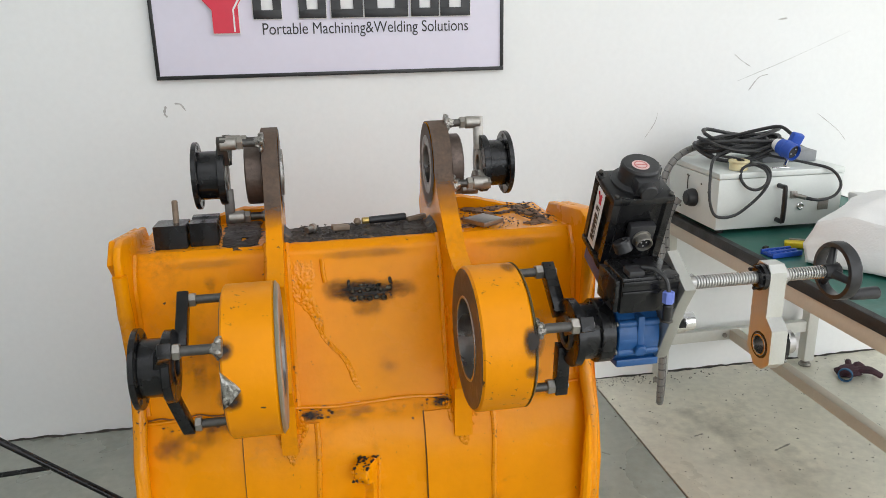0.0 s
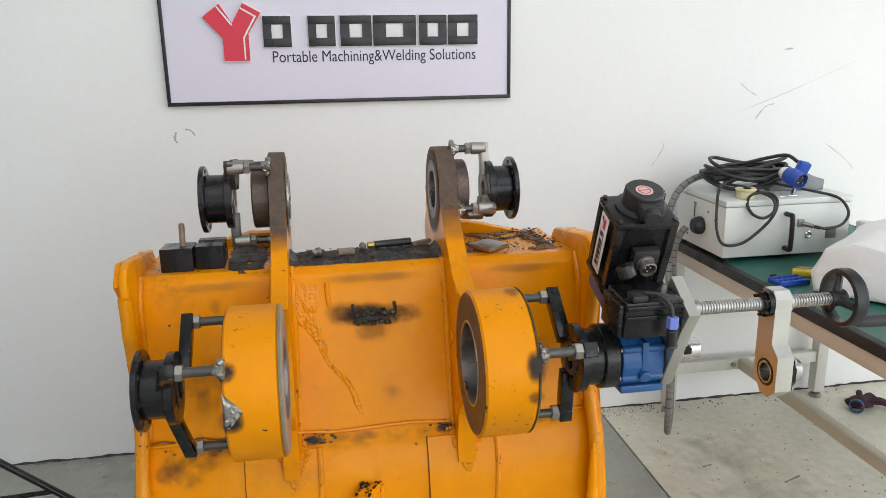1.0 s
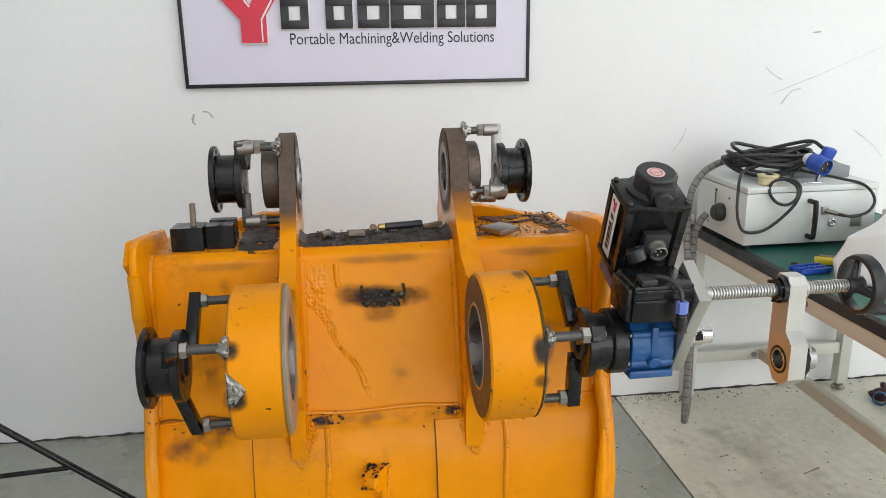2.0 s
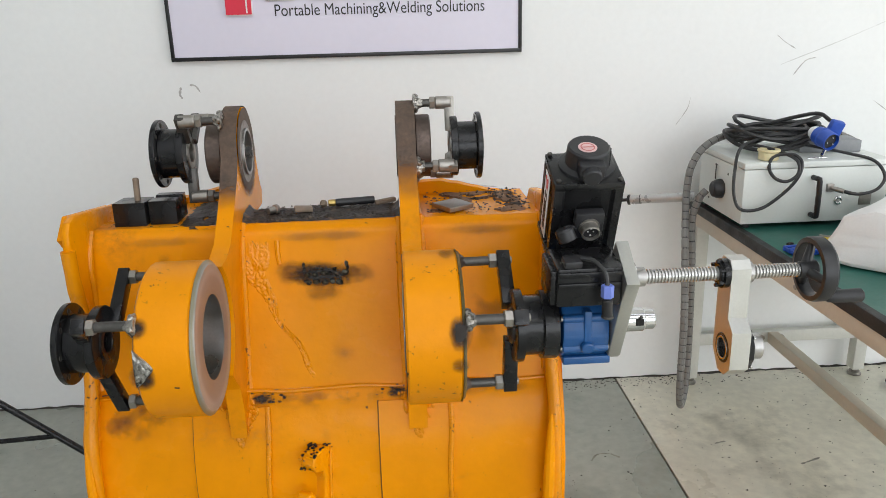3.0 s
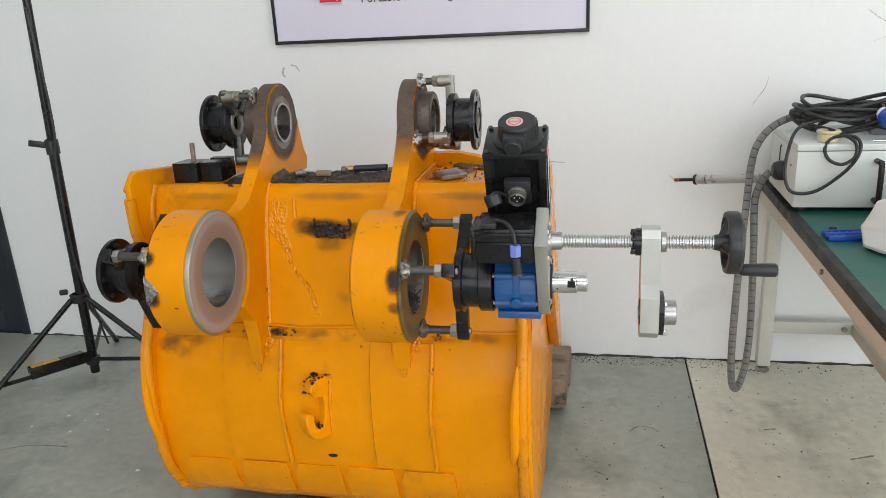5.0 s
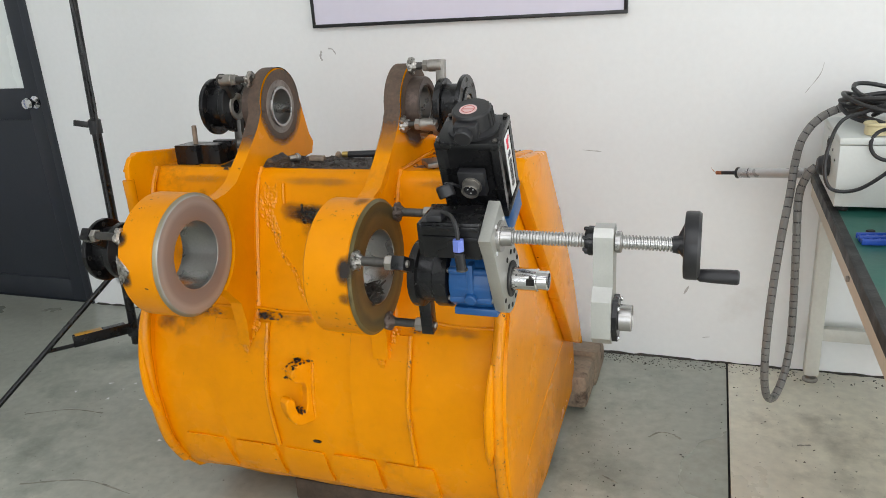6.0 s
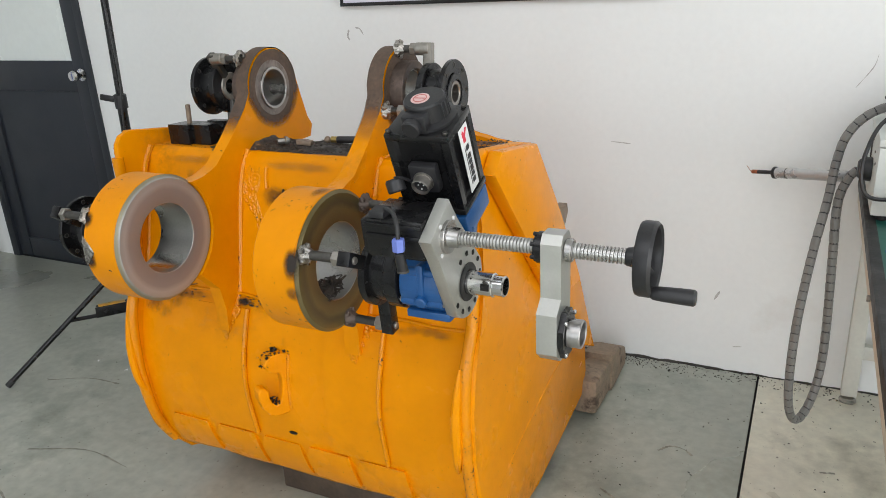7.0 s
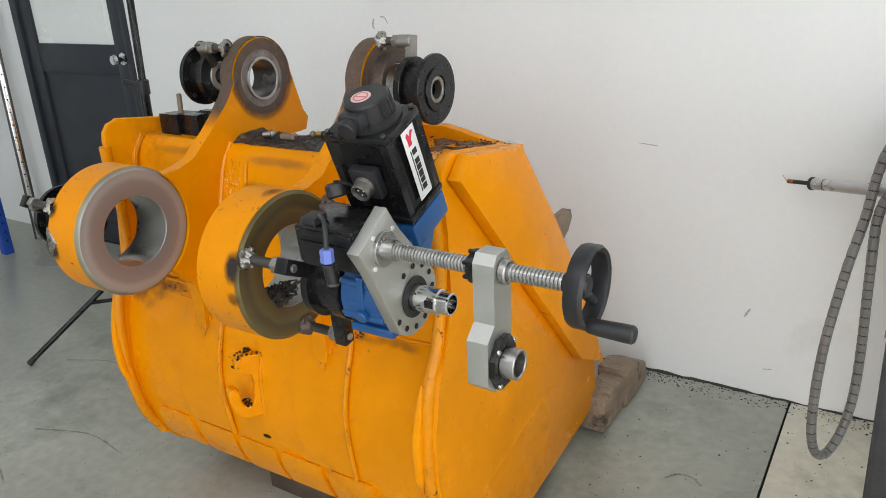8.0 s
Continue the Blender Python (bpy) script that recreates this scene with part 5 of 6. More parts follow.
# maker's plates as plain shapes
for s in (1, -1):
    x = s * 0.0610
    plate = part("label_plate", turned(box(min(x, x + s * 0.0012), max(x, x + s * 0.0012), -0.012, 0.024, 0.020, 0.150, 0.0004), M), WHITEP, mot, "white maker's label")
    xx = x + s * 0.0013
    b = prism([(-0.002, 0.120), (0.008, 0.120), (0.008, 0.130), (0.018, 0.142), (0.012, 0.144), (0.006, 0.136), (0.001, 0.144), (-0.003, 0.140), (-0.002, 0.130)], min(xx, xx + s * 0.0006), max(xx, xx + s * 0.0006))
    part("label_emblem", turned(b, M), RED, plate)
    for z0, z1 in ((0.102, 0.112), (0.084, 0.094), (0.072, 0.082), (0.058, 0.070), (0.047, 0.056), (0.034, 0.044)):
        part("label_bar", turned(box(min(xx, xx + s * 0.0006), max(xx, xx + s * 0.0006), 0.002, 0.014, z0, z1), M), BLACKP, plate)
    part("label_bar", turned(box(min(xx, xx + s * 0.0006), max(xx, xx + s * 0.0006), -0.003, -0.001, 0.034, 0.112), M), DARKSTEEL, plate)
# feed motor
F = Matrix.Translation((0, FYA + 0.003, FZA)) @ pose(0, 0, 0, 6)
fm = part("feed_motor", turned(box(0.820, 0.932, -0.043, 0.048, -0.032, 0.040, 0.004), F), BLACK, mach, "black feed motor with ribbed case")
for k, z in enumerate((0.024, 0.004)):
    part("case_rib", turned(box(0.822, 0.930, -0.047, -0.041, z, z + 0.010, 0.002), F), BLACK, fm)
part("end_cap", turned(box(0.810, 0.821, -0.038, 0.044, -0.030, 0.034, 0.003), F), BLACK, fm)
part("cable_entry", turned(box(0.832, 0.862, -0.044, -0.012, 0.040, 0.053, 0.003), F), BLACKP, fm)
part("lead", pipe([(0.860, 1.292, 1.060), (0.880, 1.280, 1.058), (0.895, 1.264, 1.043), (0.899, 1.258, 1.020)], 0.004, 8), CABLE, fm, "short black lead")
part("gland", hexa((0.899, 1.258, 1.022), (0.899, 1.258, 1.000), 0.0108), LILAC, fm, "lilac-blue cable gland")
part("gland_body", rod((0.899, 1.258, 0.998), (0.902, 1.262, 0.962), 0.0092, 18), BLACKP, fm)
part("gland_ring", rod((0.902, 1.262, 0.966), (0.902, 1.262, 0.962), 0.0105, 18), DARKSTEEL, fm)
# carrier plate
up = Vector((FYA - SYA, FZA - SZA)).normalized()
across = Vector((up.y, -up.x))
SP, FP = Vector((SYA, SZA)), Vector((FYA, FZA))
pts = [tuple(SP + 0.068 * (across * math.cos(a) + up * math.sin(a))) for a in [radians(192 + k * 12) for k in range(14)]]
pts += [tuple(FP + across * 0.047 - up * 0.01), tuple(FP + across * 0.047 + up * 0.043), tuple(FP - across * 0.047 + up * 0.043), tuple(FP - across * 0.047 - up * 0.01)]
cp = part("carrier_plate", prism(pts, 0.933, 0.956, 0.002), ALU, mach, "matt aluminium carrier plate")
for k in range(10):
    a = radians(-150 + k * 30)
    part("bolt_hole", rod((0.956, SYA + 0.055 * math.cos(a), SZA + 0.055 * math.sin(a)), (0.9572, SYA + 0.055 * math.cos(a), SZA + 0.055 * math.sin(a)), 0.0052, 14), SOOT, cp)
part("seal", sleeve((0.9555, SYA, SZA), (1, 0, 0), 0.004, 0.036, 0.023, 40, 0.001), RUBBER, cp)
part("screw_flange", lathe((0.9555, FYA, FZA), (1, 0, 0), [(0, 0), (0, 0.029), (0.006, 0.029), (0.007, 0.028), (0.007, 0.019), (0.011, 0.018), (0.026, 0.017), (0.026, 0.0)], 40), BORED, cp, "turned steel screw flange")
for k in range(4):
    a = radians(45 + k * 90)
    part("cap_screw", rod((0.956, FYA + 0.036 * math.cos(a), FZA + 0.036 * math.sin(a)), (0.9585, FYA + 0.036 * math.cos(a), FZA + 0.036 * math.sin(a)), 0.004, 10), WHITEP, cp)
# spindle
sp = part("spindle", lathe((0.9558, SYA, SZA), (1, 0, 0), [(0, 0), (0, 0.0225), (0.052, 0.0225), (0.054, 0.021), (0.054, 0.0195), (0.072, 0.0195), (0.074, 0.018), (0.074, 0.0155), (0.050, 0.0145), (0.050, 0)], 48), CHROME, mach, "polished steel spindle end")
part("keyway", box(0.990, 1.006, SYA - 0.0235, SYA - 0.018, SZA - 0.004, SZA + 0.009, 0.001), SOOT, sp)
part("set_screw", rod((0.999, SYA - 0.020, SZA + 0.010), (0.999, SYA - 0.026, SZA + 0.015), 0.0032, 10), DARKSTEEL, sp)
for k in range(6):
    a = radians(k * 60 + 20)
    part("mark", rod((0.970, SYA + 0.0221 * math.cos(a), SZA + 0.0221 * math.sin(a)), (0.970, SYA + 0.0229 * math.cos(a), SZA + 0.0229 * math.sin(a)), 0.0018, 8), SOOT, sp)
# feed screw
rows = [(0, 0)]
x = 0.0
while x < 0.296:
    rows += [(x, 0.0100), (x + 0.0010, 0.0128), (x + 0.0032, 0.0128), (x + 0.0042, 0.0100)]
    x += 0.0058
rows.append((x, 0))
part("feed_screw", lathe((0.975, FYA, FZA), (1, 0, 0), rows, 22), mat("screw_steel", (0.52, 0.515, 0.50), 0.3, 0.85, 0.08, 20, 150, 0.05), mach, "threaded steel feed screw")
# follower arm
hw0, hw1 = 0.027, 0.034
cy = FYA - 0.012
ARM = [(FYA - 0.025, FZA + 0.014), (FYA - 0.014, FZA + 0.028), (FYA + 0.016, FZA + 0.028), (FYA + 0.026, FZA + 0.014), (FYA + 0.026, FZA - 0.072), (cy + 0.038, FZA - 0.092), (cy + 0.038, FZA - 0.150), (cy + 0.012, FZA - 0.184), (cy - 0.014, FZA - 0.184), (cy - 0.036, FZA - 0.165), (cy - 0.036, FZA - 0.096), (FYA - 0.025, FZA - 0.076)]
RZ = FZA - 0.137
fa = part("follower_arm", bored_plate(ARM, cy, RZ, 0.0275, 1.128, 1.162), ALU, mach, "matt aluminium follower arm")
part("screw_nut", lathe((1.112, FYA, FZA), (1, 0, 0), [(0, 0.0128), (0, 0.019), (0.002, 0.021), (0.006, 0.021), (0.006, 0.026), (0.0158, 0.026), (0.0158, 0.0128)], 32), BLACK, fa, "black flanged nut")
for k in range(6):
    a = radians(30 + k * 60)
    part("cap_screw", rod((1.109, FYA + 0.0215 * math.cos(a), FZA + 0.0215 * math.sin(a)), (1.119, FYA + 0.0215 * math.cos(a), FZA + 0.0215 * math.sin(a)), 0.0036, 10), BLACK, fa)
part("nut_sleeve", sleeve((1.1622, FYA, FZA), (1, 0, 0), 0.012, 0.019, 0.0128, 36, 0.002), BORED, fa)
b = bored_plate([(cy - 0.034, RZ - 0.012), (cy - 0.016, RZ - 0.040), (cy + 0.014, RZ - 0.040), (cy + 0.034, RZ - 0.014), (cy + 0.034, RZ + 0.012), (cy + 0.016, RZ + 0.038), (cy - 0.014, RZ + 0.038), (cy - 0.034, RZ + 0.014)], cy, RZ, 0.0225, 1.1622, 1.172)
part("bearing_flange", b, BLACK, fa, "black bearing flange")
for dy, dz in ((-0.024, 0.026), (0.024, 0.026), (-0.022, -0.030), (0.022, -0.030)):
    part("cap_screw", rod((1.172, cy + dy, RZ + dz), (1.176, cy + dy, RZ + dz), 0.0042, 10), CHROME, fa)
part("bearing_ring", sleeve((1.172, cy, RZ), (1, 0, 0), 0.023, 0.0235, 0.0185, 40, 0.0012), BORED, fa, "bright steel bearing ring")
part("bearing_seat", sleeve((1.1272, cy, RZ), (1, 0, 0), 0.034, 0.0272, 0.0222, 40, 0.0008), BLACK, fa)
part("bearing_race", sleeve((1.1262, cy, RZ), (1, 0, 0), 0.046, 0.0222, 0.0178, 40, 0.0008), BORED, fa)
# handwheel
hwl = part("handwheel", lathe((1.276, FYA, FZA), (1, 0, 0), [(0.0, 0.048), (0.001, 0.056), (0.006, 0.058), (0.022, 0.058), (0.027, 0.054), (0.024, 0.049), (0.010, 0.046), (0.0, 0.048)], 56), BLACKP, mach, "black spoked handwheel with grip")
part("wheel_hub", lathe((1.258, FYA, FZA), (1, 0, 0), [(0, 0), (0, 0.014), (0.012, 0.016), (0.030, 0.017), (0.034, 0.013), (0.034, 0)], 30), BLACKP, hwl)
for k in (0, 1, 2):
    a = radians(72 + k * 120)
    d = Vector((0.10, math.cos(a), math.sin(a)))
    part("spoke", rod(Vector((1.274, FYA, FZA)) + Vector((0, 0.010 * math.cos(a), 0.010 * math.sin(a))), Vector((1.288, FYA, FZA)) + Vector((0, 0.049 * math.cos(a), 0.049 * math.sin(a))), 0.0095, 12, r2=0.0065), BLACKP, hwl)
part("grip", lathe((1.300, FYA - 0.026, FZA - 0.043), (1, 0, 0), [(0, 0), (0, 0.008), (0.004, 0.0105), (0.02, 0.0115), (0.052, 0.0125), (0.062, 0.0125), (0.065, 0.010), (0.065, 0)], 24), BLACKP, hwl)

# swarf lump in the right bore
b = bmesh.new()
random.seed(8)
for k in range(80):
    c = Vector((0.648 + rng(-0.014, 0.014), 1.392 + rng(-0.028, 0.028), 0.836 + rng(-0.008, 0.020)))
    pts = [c + Vector((rng(-0.014, 0.014), rng(-0.016, 0.016), rng(-0.009, 0.011))) for i in range(5)]
    pipe(pts, 0.0013, 5, bm=b, n=5)
tagged(solo("swarf_bundle", b, CHIP, "tangled dark steel swarf lying in the bore", "swarf"), kind="stuff")

# tooth, timber and blocks that carry the bucket
tooth = thing("bucket_tooth", (0.90, 2.6, 0), "worn rusty bucket tooth on the floor behind the side plate", "bucket tooth")
part("adapter", turned(box(-0.045, 0.045, -0.13, 0.10, 0, 0.125, 0.018), pose(0.905, 2.52, 0.002, -4, 0, 0)), RUST, tooth)
part("tooth_cap", prism([(2.58, 0.004), (2.78, 0.004), (2.795, 0.040), (2.775, 0.085), (2.68, 0.130), (2.58, 0.142)], 0.850, 0.958, 0.010), RUST, tooth)
cut = prism([(2.05, 0.775), (2.17, 0.800), (2.215, 0.800), (2.225, 0.775), (2.20, 0.745), (2.11, 0.70)], 0.872, 0.899, 0.003)
part("side_cutter", cut, RUST, bucket, "worn grey side cutter")
part("cutting_lip", box(BX0, BX1, 2.43, 2.52, 0.052, 0.085, 0.004), RUST, bucket)
tb = thing("timber_block", (0.45, 1.8, 0), "dark stained timber bearer under the bucket", "timber")
part("bearer", box(0.18, 0.62, 1.715, 1.83, 0.0, 0.072, 0.004), TIMBER, tb)
part("bearer", box(-0.02, 0.84, 2.10, 2.20, 0.0, 0.056, 0.004), TIMBER, tb)
random.seed(31)
sp_ = [(rng(0.2, 0.61), rng(1.718, 1.76), 0.072, rng(0.002, 0.006)) for k in range(90)]
for k in range(420):
    sp_.append((0.92 + 0.75 * random.random() ** 1.6, 2.868 - 0.075 * random.random() ** 2, 0.0, rng(0.002, 0.006)))
for k in range(110):
    sp_.append((rng(0.9, 2.6), rng(2.78, 2.865), 0.0, rng(0.002, 0.007)))
for k in range(260):
    sp_.append((rng(0.92, 2.6), rng(1.4, 2.85), 0.0, rng(0.0014, 0.0065)))
for k in range(70):
    sp_.append((rng(-1.6, 0.2), rng(1.0, 2.6), 0.0, rng(0.0012, 0.004)))
for k in range(60):
    x = rng(0.93, 1.12)
    sp_.append((x, 1.5 + rng(0, 0.9), 0.0, rng(0.0015, 0.005)))
tagged(solo("floor_chips", crumbs(sp_), CHIP, "small dark chips and grit on the floor", "floor debris"), kind="stuff")
b = crumbs([(rng(-1.2, -0.2), rng(1.75, 2.2), 0.0, rng(0.006, 0.016)) for k in range(9)])
for v in b.verts:
    v.co.z *= 0.15
tagged(solo("paint_flakes", b, WHITEP, "pale paint flakes on the floor", "floor debris"), kind="stuff")

# ---- workbench ----
bench = thing("workbench", (2.0, 1.9, 0), "steel workbench with green rubber top and ivory legs", "workbench")
TX0, TX1, TY0, TY1 = 1.645, 2.46, 1.36, 2.855
part("top", box(TX0 + 0.004, TX1 - 0.004, TY0 + 0.004, TY1 - 0.004, 0.734, 0.7625), GREENTOP, bench, "green rubber bench top")
part("edge_strip", box(TX0 - 0.003, TX0 + 0.006, TY0, TY1, 0.730, 0.764, 0.0015), RUBBER, bench)
part("edge_strip", box(TX0 + 0.004, TX0 + 0.022, TY0, TY1, 0.762, 0.7642), RUBBER, bench)
part("edge_strip", box(TX1 - 0.006, TX1 + 0.003, TY0, TY1, 0.730, 0.764, 0.0015), RUBBER, bench)
part("edge_strip", box(TX0, TX1, TY0 - 0.003, TY0 + 0.006, 0.7305, 0.7635, 0.0015), RUBBER, bench)
part("apron", box(TX0 + 0.002, TX0 + 0.042, TY0 + 0.01, TY1 - 0.01, 0.682, 0.7335, 0.002), APRON, bench)
part("apron", box(TX1 - 0.042, TX1 - 0.002, TY0 + 0.01, TY1 - 0.01, 0.682, 0.7335, 0.002), APRON, bench)
part("apron", box(TX0 + 0.042, TX1 - 0.042, TY1 - 0.05, TY1 - 0.01, 0.684, 0.7335, 0.002), LEGP, bench)
for x in (1.675, 2.365):
    for y in (2.775, 1.40):
        leg = part("leg", box(x, x + 0.048, y, y + 0.048, 0.028, 0.682, 0.003), LEGP, bench)
        part("foot", lathe((x + 0.024, y + 0.024, 0), (0, 0, 1), [(0, 0), (0, 0.026), (0.006, 0.027), (0.012, 0.02), (0.016, 0.02), (0.018, 0.008), (0.03, 0.008), (0.03, 0)], 22), STEEL, leg)
    part("bolt", rod((x + 0.001, 2.80, 0.708), (x - 0.005, 2.80, 0.708), 0.006, 10), STEEL, bench)
for y in (2.785, 1.41):
    part("rail", box(1.700, 2.365, y, y + 0.030, 0.166, 0.214, 0.002), LEGP, bench)
part("stretcher", box(2.000, 2.040, 1.44, 2.785, 0.168, 0.212, 0.002), APRON, bench)
for x in (1.975, 2.055):
    part("bolt", rod((x, 2.786, 0.19), (x, 2.774, 0.19), 0.010, 14), STEEL, bench)
part("bolt", rod((1.6465, 2.00, 0.708), (1.639, 2.00, 0.708), 0.008, 12), STEEL, bench)

# ---- control box ----
cb = thing("control_box", (1.88, 2.55, 0.78), "pale grey steel control box with a black handle", "control box")
CX0, CX1, CY0, CY1, CZ0, CZ1 = 1.651, 2.125, 2.385, 2.735, 0.7795, 0.978
part("case", box(CX0, CX1, CY0, CY1, CZ0, CZ1 - 0.022, 0.003), GREYBOX, cb)
part("lid", box(CX0 - 0.002, CX1 + 0.002, CY0 - 0.002, CY1 + 0.002, CZ1 - 0.020, CZ1, 0.003), GREYBOX, cb)
for x in (1.68, 2.09):
    for y in (2.41, 2.70):
        part("rubber_foot", rod((x, y, 0.764), (x, y, 0.780), 0.014, 16), RUBBER, cb)
part("handle", pipe([(1.876, 2.384, 0.926), (1.876, 2.360, 0.926), (1.880, 2.352, 0.918), (1.882, 2.352, 0.815), (1.880, 2.360, 0.805), (1.880, 2.384, 0.805)], 0.0085, 8, n=3), BLACKP, cb, "black bar handle")
part("socket", box(1.922, 1.944, 2.374, 2.386, 0.878, 0.904, 0.002), STEEL, cb)
part("plug", rod((1.934, 2.376, 0.891), (1.962, 2.350, 0.884), 0.008, 14), STEEL, cb)
part("plug_boot", rod((1.962, 2.350, 0.884), (1.980, 2.338, 0.880), 0.006, 12), CABLE, cb)
part("lock", lathe((1.966, 2.386, 0.848), (0, -1, 0), [(0, 0), (0, 0.0135), (0.006, 0.0135), (0.008, 0.010), (0.005, 0.006), (0.005, 0)], 24), CHROME, cb, "small chrome lock")
part("nameplate", box(2.035, 2.075, 2.382, 2.386, 0.830, 0.872, 0.001), STEEL, cb)
part("cable_socket", lathe((1.651, 2.545, 0.862), (-1, 0, 0), [(0, 0), (0, 0.032), (0.006, 0.033), (0.018, 0.031), (0.030, 0.026), (0.034, 0.02), (0.034, 0)], 28), BLACKP, cb, "round black cable socket")
for y, z in ((2.50, 0.92), (2.45, 0.90), (2.64, 0.81), (2.60, 0.935)):
    part("screw", rod((1.6515, y, z), (1.649, y, z), 0.004, 8), DARKSTEEL, cb)
part("latch", pipe([(1.6495, 2.585, 0.935), (1.647, 2.590, 0.930), (1.647, 2.590, 0.885)], 0.002, 6, n=2), DARKSTEEL, cb)

# things on the control box
random.seed(14)
cc = thing("cable_coil", (1.845, 2.585, 0.98), "heap of coiled black cable with blue plugs", "cable coil")
for k in range(10):
    rx, ry = rng(0.11, 0.175), rng(0.07, 0.115)
    ox, oy, oz = rng(-0.04, 0.04), rng(-0.025, 0.025), 0.988 + 0.008 * k
    ph = rng(0, 6)
    tilt = rng(0.005, 0.030)
    pts = [(1.845 + ox + rx * math.cos(ph + a * 0.45), 2.585 + oy + ry * math.sin(ph + a * 0.45), oz + tilt * (1 + math.sin(a * 0.9 + k))) for a in range(15)]
    part("cable_turn", pipe(pts, 0.0065, 8, n=5), CABLE, cc)
part("loose_loop", pipe([(1.74, 2.50, 1.035), (1.66, 2.45, 1.015), (1.625, 2.40, 0.95), (1.618, 2.375, 0.88), (1.64, 2.365, 0.835), (1.70, 2.355, 0.838), (1.76, 2.345, 0.885), (1.80, 2.34, 0.935), (1.815, 2.35, 0.980), (1.80, 2.38, 1.002), (1.75, 2.40, 0.995), (1.725, 2.38, 0.965), (1.735, 2.355, 0.935), (1.77, 2.345, 0.925), (1.80, 2.34, 0.95), (1.80, 2.36, 0.99), (1.76, 2.44, 1.01), (1.70, 2.5, 1.02)], 0.0052, 8), CABLE, cc)
part("loose_loop", pipe([(1.90, 2.50, 1.01), (2.0, 2.42, 0.992), (2.06, 2.37, 0.975), (2.085, 2.345, 0.93), (2.06, 2.335, 0.892), (2.01, 2.335, 0.878), (1.978, 2.339, 0.8805)], 0.005, 8), CABLE, cc)
P = Vector((1.905, 2.44, 1.052))
dv = Vector((0.22, -1, -0.25)).normalized()
pl = part("plug", lathe(P, dv, [(0, 0), (0, 0.027), (0.018, 0.028), (0.02, 0.031), (0.026, 0.031), (0.028, 0.029), (0.062, 0.029), (0.064, 0.026), (0.050, 0.024), (0.050, 0)], 30), BLUEP, cc, "blue round industrial plug")
part("plug_collar", lathe(P - dv * 0.026, dv, [(0, 0), (0, 0.017), (0.012, 0.022), (0.026, 0.024), (0.026, 0)], 26), WHITEP, pl)
part("plug_face", rod(P + dv * 0.050, P + dv * 0.054, 0.024, 24), CABLE, pl)
for a in (90, 210, 330):
    u = dv.orthogonal().normalized()
    w = dv.cross(u)
    q = P + dv * 0.052 + (u * math.cos(radians(a)) + w * math.sin(radians(a))) * 0.013
    part("pin", rod(q, q + dv * 0.010, 0.003, 8), CHROME, pl)
b = box(-0.022, 0.022, -0.013, 0.013, -0.035, 0.035, 0.007)
mp = pose(1.965, 2.455, 1.060, 18, 14, 0)
pl2 = part("mains_plug", turned(b, mp), BLUEP, cc, "blue flat mains plug")
for x in (-0.01, 0.01):
    part("prong", turned(rod((x, 0, -0.034), (x, 0, -0.055), 0.0026, 8), mp), CHROME, pl2)
part("plug_tail", pipe([(1.957, 2.465, 1.09), (1.935, 2.50, 1.11), (1.89, 2.55, 1.095), (1.83, 2.60, 1.07)], 0.0065, 8), CABLE, cc)
tape = thing("tape_roll", (1.745, 2.43, 0.98), "cream tape roll on the control box", "tape roll")
part("roll", turned(sleeve((0, 0, 0), (0, 0, 1), 0.026, 0.031, 0.019, 32, 0.002), pose(1.745, 2.43, 0.9795)), CREAM, tape)
part("rim", turned(sleeve((0, 0, 0), (0, 0, 1), 0.008, 0.035, 0.019, 32, 0.002), pose(1.745, 2.43, 1.0055)), CREAM, tape)
solo("grey_tray", turned(box(-0.10, 0.10, -0.05, 0.05, 0, 0.040, 0.004), pose(2.00, 2.56, 0.9785, 0, 0, -6)), mat("mid_grey_plastic", (0.22, 0.23, 0.24), 0.5), "grey plastic case on the control box", "plastic case")
cl = thing("steel_clip", (1.93, 2.42, 0.98), "small bright steel toggle clip on the box lid", "steel clip")
part("clip_bar", box(1.865, 1.93, 2.412, 2.420, 0.9785, 0.983, 0.001), CHROME, cl)
part("clip_lever", rod((1.915, 2.42, 0.984), (1.94, 2.44, 1.010), 0.006, 12), CHROME, cl)
# hose and torch hanging beside the bench
hose = thing("torch_hose", (1.58, 2.55, 0.08), "grey spiral-wrapped hose looping down with a steel torch", "hose")
HP = [(1.622, 2.597, 0.846), (1.600, 2.600, 0.815), (1.583, 2.605, 0.74), (1.588, 2.59, 0.58), (1.597, 2.59, 0.36), (1.596, 2.58, 0.22), (1.580, 2.545, 0.125), (1.552, 2.50, 0.078), (1.526, 2.455, 0.115), (1.512, 2.43, 0.23), (1.514, 2.44, 0.43), (1.534, 2.52, 0.62),
      (1.556, 2.60, 0.75), (1.566, 2.63, 0.85), (1.585, 2.645, 0.93), (1.635, 2.66, 0.99), (1.72, 2.675, 1.022), (1.84, 2.675, 1.035), (1.97, 2.66, 1.035), (2.08, 2.65, 1.02), (2.16, 2.66, 0.99)]
fine_line = smoothed(HP, 60)
even, run = [fine_line[0]], 0.0
for p, q in zip(fine_line, fine_line[1:]):
    run += (q - p).length
    if run >= 0.003:
        even.append(q)
        run = 0.0
part("wrap", pipe(even, 0.0128, 10, n=1, wave=lambda i: 0.86 if i % 7 == 0 else 1.0), HOSE, hose, "grey spiral wrap")
part("hose_core", pipe(HP, 0.0119, 8, n=6), CABLE, hose)
TA, TB = Vector((1.345, 2.800, 0.770)), Vector((1.602, 2.645, 0.812))
